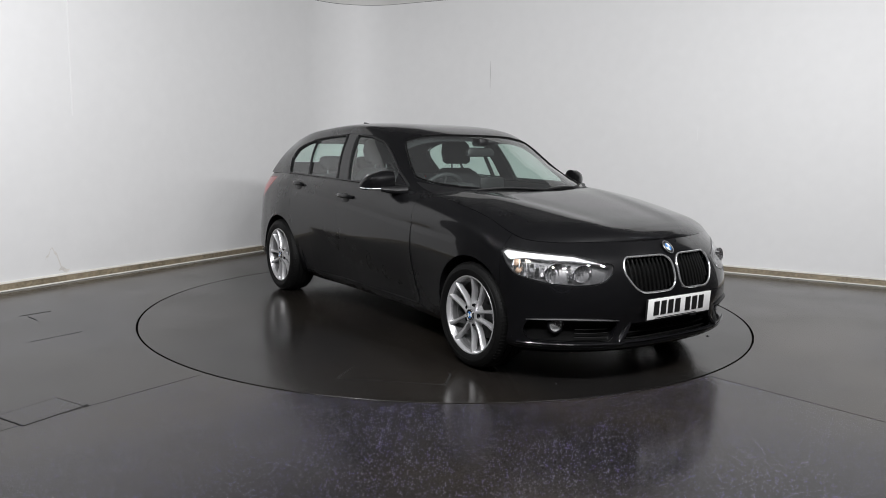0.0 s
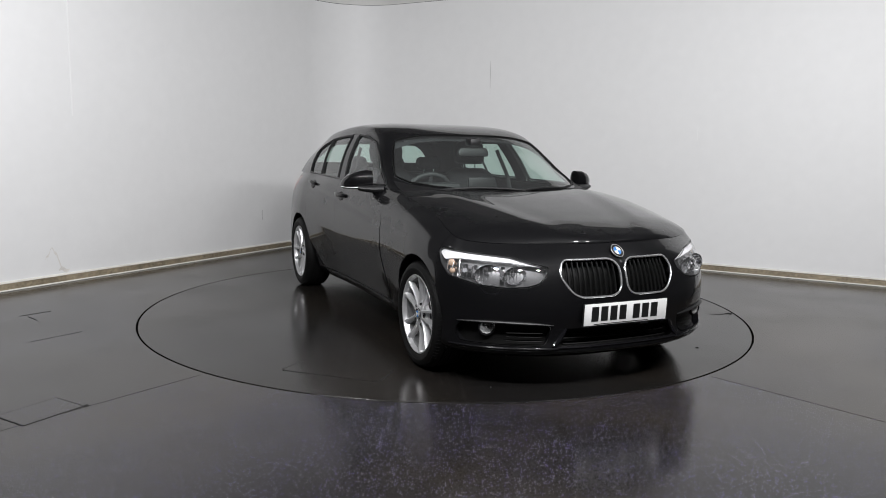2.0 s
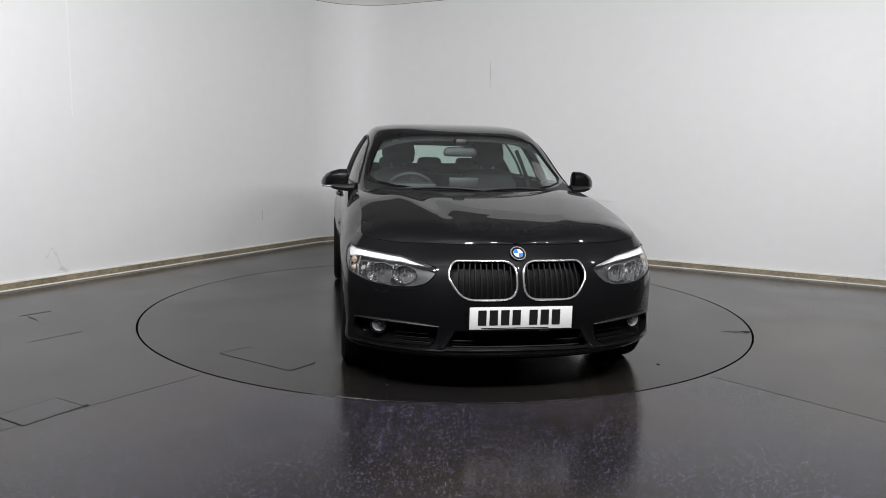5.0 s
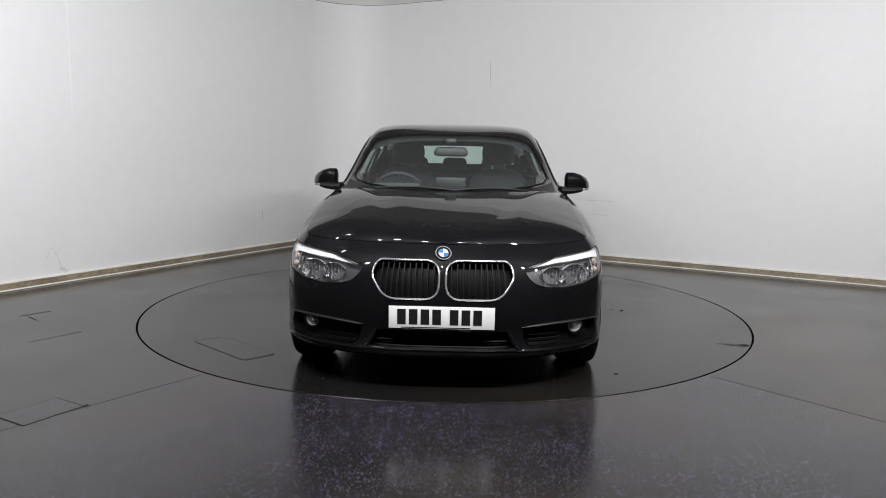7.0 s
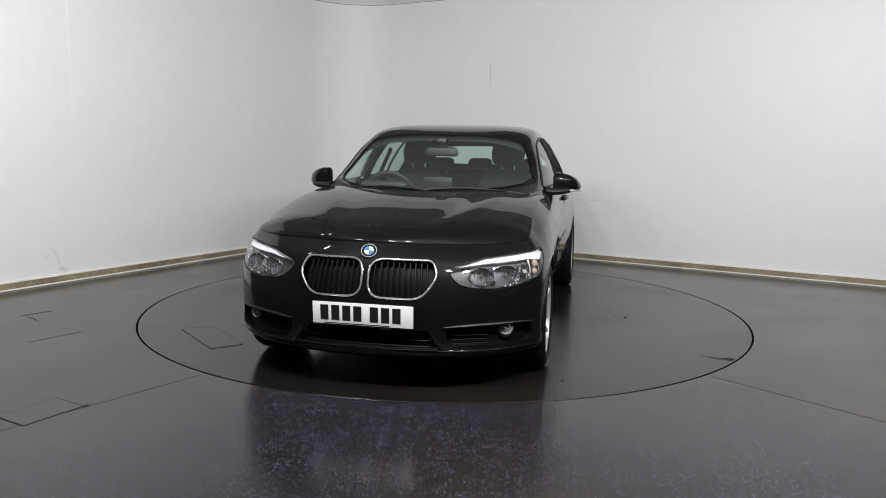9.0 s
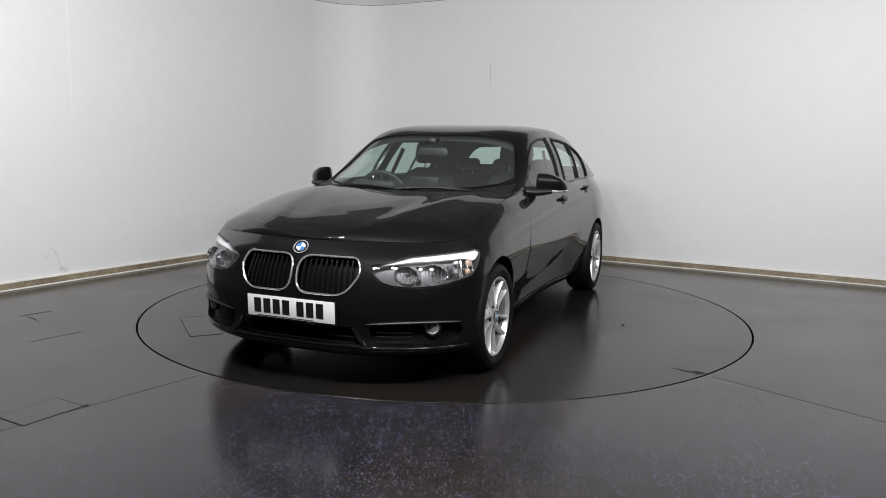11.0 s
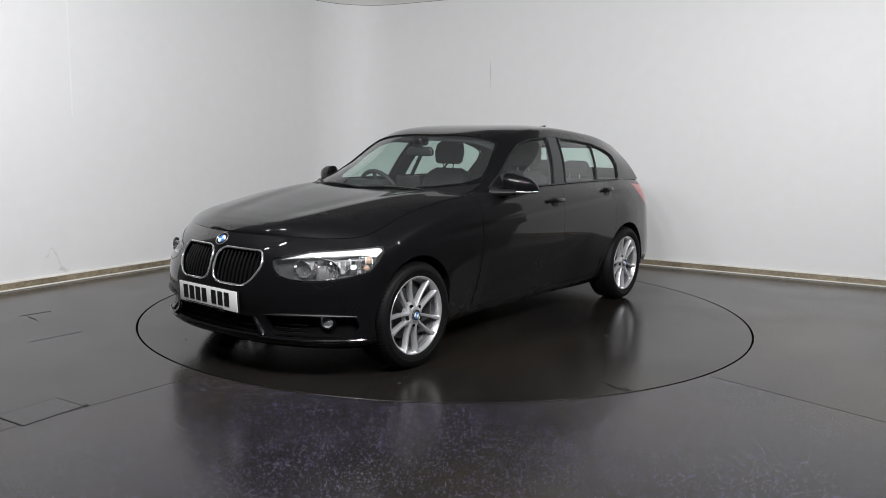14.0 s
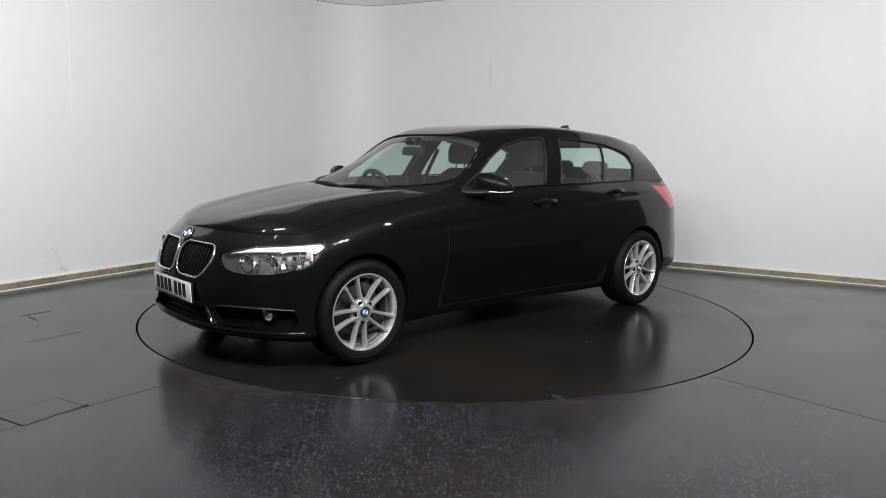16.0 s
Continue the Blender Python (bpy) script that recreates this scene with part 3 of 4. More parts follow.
bumper = sheet(W, np.maximum.reduce([nose + G, -(head - G), -(kid - .002), -(fog - G), -(intake - G), -(arch - .0)]), "front_bumper", PAINT, car, both=True)
for m in (False, True):
    sheet(W, np.maximum.reduce([-(nose - G), YY - (-.722) + G, -(head - G), -arch, ROCK - ZZ + G]), "front_wing", PAINT, car, mirror=m)
    d1 = sheet(W, np.maximum(fd + G, ROCK - ZZ + G), "front_door", PAINT, car, mirror=m)
    d2 = sheet(W, np.maximum.reduce([rd + G, ROCK - ZZ + G, -arch]), "rear_door", PAINT, car, mirror=m)
    sheet(W, np.maximum.reduce([ZZ - ROCK, YY - 1.05, -1.05 - YY, -arch]), "sill", PAINT, car, mirror=m)
    TL = [(s_y(1.60), .955), (s_y(1.72), .948), (s_y(1.99), .93), (s_y(2.10), .80), (s_y(1.95), .775), (s_y(1.80), .775), (s_y(1.69), .86)]
    tl = inside(SS, ZZ, TL) - .004
    sheet(W, np.maximum.reduce([-(rd - G), 0.95 - YY, YY - 1.95, -(tail - G) * 0 - 1, -arch, -(tl - G), ROCK - ZZ + G]), "rear_wing", PAINT, car, mirror=m)
    sheet(W, np.maximum.reduce([tl + .001, SS - s_y(2.08)]), "tail_lamp", RED, car, mirror=m, label="red tail lamp")
sheet(W, np.maximum.reduce([1.95 + G - YY, -(tl - G)]), "rear_bumper", PAINT, car, both=True)
# dark inner shell behind the panel joints
shell_f = np.maximum.reduce([-(arch - .004), -(head - .0), -(kid - .0), -(fog - 0), -(intake - 0), -(tl - 0)])
sheet(W, shell_f, "inner_shell", TRIM, car, both=True, thick=0.002, N=WN, shift=-0.0045)

# ---- bonnet ----
EDGE = W[:, -1]
front_n = int(np.argmax(EDGE[:, 1] > -0.68))
ey, ex, ez = EDGE[:front_n, 1], EDGE[:front_n, 0], EDGE[:front_n, 2]
NB, NT = 110, 70
yb = ey[0] + 0.0005 + (-0.73 - ey[0]) * np.linspace(0, 1, NB) ** 1.5
tb = np.linspace(0, 1, NT)
xe, ze = np.interp(yb, ey, ex), np.interp(yb, ey, ez)
zc = hermite(yb, [-1.965, -1.93, -1.87, -1.78, -1.6, -1.35, -1.1, -0.95, -0.7], [.756, .781, .806, .832, .869, .912, .949, .966, .985])
B = np.zeros((NB, NT, 3))
B[..., 0] = xe[:, None] * tb[None]
B[..., 2] = zc[:, None] + (ze - zc)[:, None] * tb[None] ** 5.0
ridge = np.interp(yb, [-1.95, -1.7, -0.85], [0.26, 0.36, 0.56])[:, None]
fade = np.clip((yb + 1.93) / 0.25, 0, 1)[:, None] * np.clip((0.99 - tb[None]) / 0.2, 0, 1)
B[..., 2] += fade * (0.004 * np.exp(-((B[..., 0] - ridge) / 0.07) ** 2) - 0.002 * np.exp(-((B[..., 0] - ridge + 0.12) / 0.09) ** 2))
# the rear edge sweeps back towards the sides
B[..., 1] = yb[:, None]
bon_f = np.maximum(B[..., 0] / np.maximum(xe[:, None], 1e-3) - 0.9985, B[..., 1] - (-.985 + 0.22 * (B[..., 0] / 0.72) ** 2))
bon_f = np.maximum(bon_f, ey[0] + 0.003 - B[..., 1])
sheet(B, bon_f, "bonnet", PAINT, car, both=True)

# ---- greenhouse ----
NY, NS, NR = 230, 40, 56
yg = np.linspace(-1.06, 1.70, NY)
side_n = (EDGE[:, 1] > -1.4) & (EDGE[:, 0] > 0.5)
xb, zb = np.interp(yg, EDGE[side_n, 1], EDGE[side_n, 0]), np.interp(yg, EDGE[side_n, 1], EDGE[side_n, 2])
RAIL = np.array([(-1.06, .70, .905), (-.9, .70, .925), (-.75, .708, .944), (-.66, .712, .960), (-.52, .702, 1.008), (-.335, .674, 1.108), (-.176, .630, 1.230), (-.032, .605, 1.308), (.226, .594, 1.370),
                 (.47, .587, 1.386), (1.044, .578, 1.366), (1.374, .558, 1.338), (1.55, .542, 1.308), (1.7, .52, 1.28)])
rail = hermite(yg, RAIL[:, 0], RAIL[:, 1:])
rail[:, 0] = np.minimum(rail[:, 0], xb - 0.004)
rail[:, 1] = np.maximum(rail[:, 1], zb + 0.002)
zt = hermite(yg, [-1.06, -.93, -.6, -.2, 0, .4, .8, 1.3, 1.5, 1.7], [.912, .966, 1.132, 1.318, 1.372, 1.415, 1.412, 1.372, 1.345, 1.312])
end = np.clip((yg - 1.3) / 0.4, 0, 1) ** 2
v = np.linspace(0, 1, NS)
GS = np.zeros((NY, NS, 3))
GS[..., 0] = xb[:, None] * (1 - v) + rail[:, None, 0] * v + 0.026 * np.sin(np.pi * v) * np.clip((rail[:, 1] - zb) / 0.3, 0, 1)[:, None]
GS[..., 1] = yg[:, None] + 0.10 * (1 - v) * end[:, None]
GS[..., 2] = zb[:, None] * (1 - v) + rail[:, None, 1] * v
t = np.linspace(1, 0, NR)
GT = np.zeros((NY, NR, 3))
GT[..., 0] = rail[:, None, 0] * t
GT[..., 1] = yg[:, None] + 0.02 * (1 - t**6) * end[:, None]
GT[..., 2] = zt[:, None] + (rail[:, 1] - zt)[:, None] * t ** np.interp(yg, [-.9, -.4, -.15, 0, .5, 1.3], [2.3, 2.5, 3.8, 5.4, 4.6, 3.0])[:, None]
# round off the edge between the sides and the roof
band = np.concatenate([GS, GT[:, 1:]], 1)
wt = np.exp(-((np.arange(NS + NR - 1) - NS) / 7.0) ** 2)[None, :, None] * 0.5
for _ in range(9):
    mid = (np.roll(band, 1, 1) + np.roll(band, -1, 1)) / 2
    mid[:, 0], mid[:, -1] = band[:, 0], band[:, -1]
    band = band * (1 - wt) + mid * wt
GS, GT = band[:, :NS], band[:, NS - 1:]
GSN, GTN = normals(GS), normals(GT)
SCREEN = [(-.3, -.945), (0, -.945), (.35, -.905), (.52, -.79), (.62, -.64), (.668, -.48), (.634, -.355), (.590, -.235), (.556, -.162), (.545, -.156), (.3, -.175), (0, -.18), (-.3, -.18)]
scr = inside(GT[..., 0], GT[..., 1], SCREEN) - 0.01
FWIN = [(-.50, .982), (-.335, 1.070), (-.176, 1.184), (-.032, 1.262), (.15, 1.302), (.374, 1.318), (.235, .986)]
RWIN = [(.408, .990), (.534, 1.316), (.80, 1.306), (1.07, 1.284), (1.28, 1.238), (1.385, 1.198), (1.412, 1.13), (1.335, 1.0)]


def on_glass(y, z):
    """Point of the side of the greenhouse at a length and height."""
    row = np.array([[np.interp(y, GS[:, k, 1], GS[:, k, c]) for c in range(3)] for k in range(NS)])
    return tuple(np.interp(z, row[:, 2], row[:, c]) for c in range(3))


def on_top(x, y):
    """Point of the screen and roof at a width and length."""
    row = np.array([[np.interp(y, GT[:, k, 1], GT[:, k, c]) for c in range(3)] for k in range(NR)])[::-1]
    return (x, y, np.interp(abs(x), row[:, 0], row[:, 2]))


def dense(poly, step=0.03):
    out = []
    for (a, b), (c, d) in zip(poly, poly[1:] + poly[:1]):
        n = max(1, int(math.hypot(c - a, d - b) / step))
        out += [(a + (c - a) * k / n, b + (d - b) * k / n) for k in range(n)]
    return out


gy, gz = GS[..., 1], GS[..., 2]
fw, rw = inside(gy, gz, FWIN) - .008, inside(gy, gz, RWIN) - .008
pil = inside(gy, gz, [(.237, .98), (.384, 1.326), (.530, 1.326), (.398, .98)])
sheet(GT, np.maximum(-scr, -(GT[..., 1] + .962 - .46 * (GT[..., 0] / .70) ** 4)), "roof", PAINT, car, both=True, thick=0.02)
cowl = np.maximum(-(GT[..., 1] + 1.06), np.maximum(GT[..., 1] + .962 - .46 * (GT[..., 0] / .70) ** 4, -scr))
sheet(GT, cowl, "cowl", TRIM, car, both=True, thick=0.01)
sheet(GT, scr + .003, "windscreen", GLASS, car, both=True, thick=0, N=GTN, shift=-0.004, label="green tinted windscreen").visible_shadow = False
# black ceramic border of the screen
half = [(x, y) for x, y in SCREEN if x >= 0]
ring = [on_top(x, y) for x, y in dense(rounded([*half, *[(-x, y) for x, y in reversed(half) if x > 0]], .025))]
part("screen_seal", tube(ring, .006, 6, closed=True), SLAT, car)
sheet(GT, np.maximum.reduce([-(GT[..., 1] + .20), GT[..., 1] - 1.6]), "headlining", FABRIC, car, both=True, thick=0.004, N=GTN, shift=-0.035)
for m in (False, True):
    sheet(GS, np.maximum.reduce([-fw, -rw, -pil, -.90 - gy]), "window_surround", PAINT, car, mirror=m, thick=0.03)
    sheet(GS, np.maximum.reduce([pil, -(fw - .0), -(rw - 0)]), "door_pillar", GLOSS, car, mirror=m, thick=0.03, N=GSN, shift=-0.002)
    quarter = inside(gy, gz, [(.905, .9), (1.075, 1.35), (1.6, 1.35), (1.6, .9)])
    for nm, f in (("front_window", fw), ("rear_window", np.maximum(rw, quarter * -1)), ("quarter_window", np.maximum(rw, quarter))):
        sheet(GS, f + .002, nm, GLASS, car, mirror=m, thick=0, N=GSN, shift=-0.008, label="green tinted side window").visible_shadow = False
    # rubber seals round the glass
    for poly in (FWIN, RWIN):
        ring = [on_glass(a, b) for a, b in dense(rounded(poly, .03))]
        part("window_seal", tube([(-q[0] if m else q[0], q[1], q[2]) for q in ring], .0075, 6, closed=True), TRIM, car)
    div = [on_glass(.935 + (z - .99) * .378, z) for z in np.linspace(.996, 1.278, 9)]
    part("window_divider", tube([(-q[0] if m else q[0], q[1], q[2]) for q in div], .0105, 6), TRIM, car)
    # waist strip
    pts = [Vector(GS[i, 1]) * 1 for i in range(int(np.argmax(yg > -.52)), int(np.argmax(yg > 1.34)), 4)]
    pts = [Vector((p.x * (-1 if m else 1), p.y, p.z + 0.004)) for p in pts]
    part("waist_strip", tube(pts, 0.007, 6), GLOSS, car)

# ---- tailgate ----
NH = 40
tau = np.linspace(0, 1, NR)
top = GT[-1][::-1]
rear_edge = EDGE[(EDGE[:, 1] > 1.79)]
sr = np.linspace(len(rear_edge) - 1, 0, NR)
bot = np.stack([np.interp(sr, np.arange(len(rear_edge)), rear_edge[:, c]) for c in range(3)], -1)
w = np.linspace(0, 1, NH)
H = top[:, None] * (1 - w)[None, :, None] + bot[:, None] * w[None, :, None]
H[..., 1] += (0.05 * np.sin(np.pi * w))[None] * (1 - tau**2)[:, None]
TAU, WW = np.meshgrid(tau, w, indexing="ij")
rg = inside(TAU, WW, [(-.3, .19), (.66, .20), (.74, .30), (.80, .68), (.74, .74), (-.3, .76)])
sheet(H[:, ::-1], -rg[:, ::-1], "tailgate", PAINT, car, both=True, thick=0.004)
HN = normals(H[:, ::-1])
sheet(H[:, ::-1], rg[:, ::-1] + .01, "rear_screen", GLASS, car, both=True, thick=0, N=HN, shift=-0.005, label="green tinted rear screen").visible_shadow = False
# aerial fin
fv = [(x * k, y, z) for y, z, x in ((1.25, 1.375, .004), (1.29, 1.375, .024), (1.40, 1.365, .028), (1.47, 1.355, .020)) for k in (1, -1)]
fv += [(0, 1.33, 1.412), (0.008, 1.37, 1.438), (-0.008, 1.37, 1.438), (0.007, 1.43, 1.446), (-0.007, 1.43, 1.446), (0, 1.455, 1.43)]
fin = raw(fv, [])
bmesh.ops.convex_hull(fin, input=fin.verts)
part("aerial_fin", fin, PAINT, car)

# ---- wheels ----
RIM, TYRE = 0.2215, 0.304


def quarter_badge(parent, m, r, depth, name="badge"):
    """Round badge: chrome ring, two blue and two white quarters on black."""
    o = part(name, lathe([(0, 0), (0, r), (depth, r * .98), (depth, 0)], 32, "z", m), GLOSS, parent)
    part("badge_ring", lathe([(depth, r), (depth + .0015, r * .97), (depth + .0015, r * .90), (depth, r * .87)], 32, "z", m), CHROME, o)
    part("badge_inner_ring", lathe([(depth, r * .64), (depth + .001, r * .62), (depth + .001, r * .60), (depth, r * .58)], 32, "z", m), CHROME, o)
    for q in range(4):
        vs = [m @ Vector((0, 0, depth + .0012))] + [m @ Vector((r * .58 * math.cos(a), r * .58 * math.sin(a), depth + .0012)) for a in [math.pi / 2 * (q + k / 6) for k in range(7)]]
        part("badge_quarter", raw(vs, [tuple(range(8))]), BLUE if q % 2 else WHITE, o, smooth=False)
    return o


def spoke(axis, side):
    """One straight tapered spoke of a pair about the direction axis, in the wheel's plane (x outwards)."""
    vs, n = [], 9
    ax = Vector((0, math.cos(radians(axis)), math.sin(radians(axis))))
    lat = Vector((0, -ax.z, ax.y))
    a, b = ax * .040 + lat * side * .0185, ax * (RIM - .015) + lat * side * .0485
    d = (b - a).normalized()
    d = Vector((0, -d.z, d.y))
    for i in range(n):
        f = i / (n - 1)
        wd = 0.0074 + 0.0014 * f + 0.004 * max(0, f - .8) / .2 + 0.004 * max(0, .15 - f) / .15
        x = -0.012 - 0.009 * math.sin(math.pi * min(f * 1.1, 1)) + 0.008 * f
        c = a + (b - a) * f
        for s, dx in ((-1.15, -.034), (-1, -.006), (-.6, 0), (.6, 0), (1, -.006), (1.15, -.034)):
            vs.append(c + d * wd * s + Vector((x + dx, 0, 0)))
    fs = [(i * 6 + k, i * 6 + k + 1, i * 6 + 7 + k, i * 6 + 6 + k) for i in range(n - 1) for k in range(5)]
    bm = raw(vs, fs)
    bmesh.ops.recalc_face_normals(bm, faces=bm.faces)
    return bm


def build_wheel(parent):
    wheel = new("wheel")
    wheel.parent = parent
    prof = [(-.205, RIM - .01), (-.215, .240), (-.212, .277), (-.19, .298), (-.15, TYRE), (-.146, TYRE), (-.146, TYRE - .007), (-.138, TYRE - .007), (-.138, TYRE), (-.104, TYRE), (-.104, TYRE - .007), (-.096, TYRE - .007), (-.096, TYRE), (-.06, TYRE), (-.06, TYRE - .007), (-.052, TYRE - .007),
            (-.052, TYRE), (-.03, TYRE - .002), (-.008, TYRE - .012), (.004, .281), (.0075, .264), (.010, .262), (.010, .254), (.008, .252), (.007, .238), (.0, RIM + .004), (-.006, RIM - .006)]
    tyre = part("tyre", lathe(prof, 72), RUBBER, wheel, "black rubber tyre")
    # shoulder blocks
    bm = bmesh.new()
    for k in range(84):
        box(bm, 0, 0, 0, .028, .006, .003, Matrix.Rotation(2 * math.pi * k / 84, 4, "X") @ pose(-.014, 0, TYRE - .0088, 0, 27, 8))
    tagged(part("tread", bm, RUBBER, tyre, smooth=False), kind="stuff")
    rim = part("rim", lathe([(-.004, RIM + .003), (.001, RIM), (.0, RIM - .006), (-.008, RIM - .011), (-.022, RIM - .015)], 72), ALLOY, wheel, "silver alloy rim with ten spokes in pairs")
    part("barrel", lathe([(-.022, RIM - .015), (-.03, RIM - .018), (-.032, RIM - .022), (-.06, RIM - .024), (-.062, RIM - .030), (-.10, RIM - .032), (-.19, RIM - .022)], 72), BARREL, rim)
    for k in range(5):
        for sgn in (-1, 1):
            part("spoke", spoke(18 + 72 * k, sgn), ALLOY, rim)
    part("hub", lathe([(-.05, .078), (-.03, .074), (-.024, .060), (-.016, .050), (-.012, .036), (-.011, 0)], 40), ALLOY, rim)
    for k in range(5):
        a = radians(18 + 72 * k)
        part("wheel_bolt", lathe([(-.017, .0), (-.0175, .008), (-.0165, .0125), (-.04, .0125)], 14, "x", Matrix.Translation((0, math.cos(a) * .056, math.sin(a) * .056))), GLOSS, rim)
    quarter_badge(wheel, Matrix.Translation((-.0115, 0, 0)) @ Matrix.Rotation(radians(90), 4, "Y"), .033, .006, "centre_cap")
    part("brake_disc", lathe([(-.10, .0), (-.10, .145), (-.118, .145), (-.118, .0)], 48), STEEL, wheel)
    bm = bmesh.new()
    box(bm, -.105, 0.115, .06, .06, .07, .15, bevel=.012)
    part("brake_caliper", bm, STEEL, wheel)
    return wheel


w0 = build_wheel(car)
w0.matrix_basis = pose(.858, AXLE_F, TYRE) @ pose(0, 0, 0, 27, 0, 0)
for x, y, rx in ((.874, AXLE_R, 26), (-.858, AXLE_F, 55.5), (-.874, AXLE_R, 30)):
    copy_thing(w0, pose(x, y, TYRE) @ pose(0, 0, 0, rx, 0, 0 if x > 0 else 180))

for sx in (1, -1):
    for ay in (AXLE_F, AXLE_R):
        # arch liner
        vs, n = [], 28
        for x in (.0, .56):
            for k in range(n):
                a = radians(-22 + 224 * k / (n - 1))
                if not x or x > .56:
                    x = on_side(s_y(ay + math.cos(a) * ARCH), max(WHEEL_Z + math.sin(a) * ARCH, .2))[0].x - .010
                vs.append((sx * x, ay + math.cos(a) * (ARCH + .006), WHEEL_Z + math.sin(a) * (ARCH + .006)))
        fs = [(k, k + 1, n + k + 1, n + k) for k in range(n - 1)] + [tuple(range(n, 2 * n))]
        part("arch_liner", raw(vs, fs), TRIM, car)
        # rolled arch lip
        pts = []
        for k in range(40):
            a = radians(-18 + 216 * k / 39)
            y, z = ay + math.cos(a) * ARCH, WHEEL_Z + math.sin(a) * ARCH
            if z > .19:
                p, nn = on_side(s_y(y), z)
                pts.append((sx * (p.x - .005), p.y, p.z))
        part("arch_lip", tube(pts, .004, 6), PAINT, car)

# underbody
bm = bmesh.new()
box(bm, 0, 0.05, .215, 1.2, 3.9, .09, bevel=.03)
box(bm, 0, 0.0, .21, 1.34, 1.9, .07, bevel=.02)
part("underbody", bm, TRIM, car)
bm = bmesh.new()
box(bm, 0, -1.62, .50, 1.12, .05, .5)
box(bm, 0, -1.35, .42, 1.1, .9, .36)
part("engine_bay", bm, DARK, car)


# ---- nose ----
def flip(p, sx):
    return Vector((p.x * sx, p.y, p.z))


def along(outline, step=0.02, lift=0.0):
    """Points of the body side along an outline given in arc length and height."""
    pts = []
    for (a, b), (c, d) in zip(outline, outline[1:] + outline[:1]):
        n = max(2, int(math.hypot(c - a, d - b) / step))
        for k in range(n):
            s, z = a + (c - a) * k / n, b + (d - b) * k / n
            p, nn = on_side(max(s, 0.0), z)
            pts.append(p + nn * lift)
    return pts


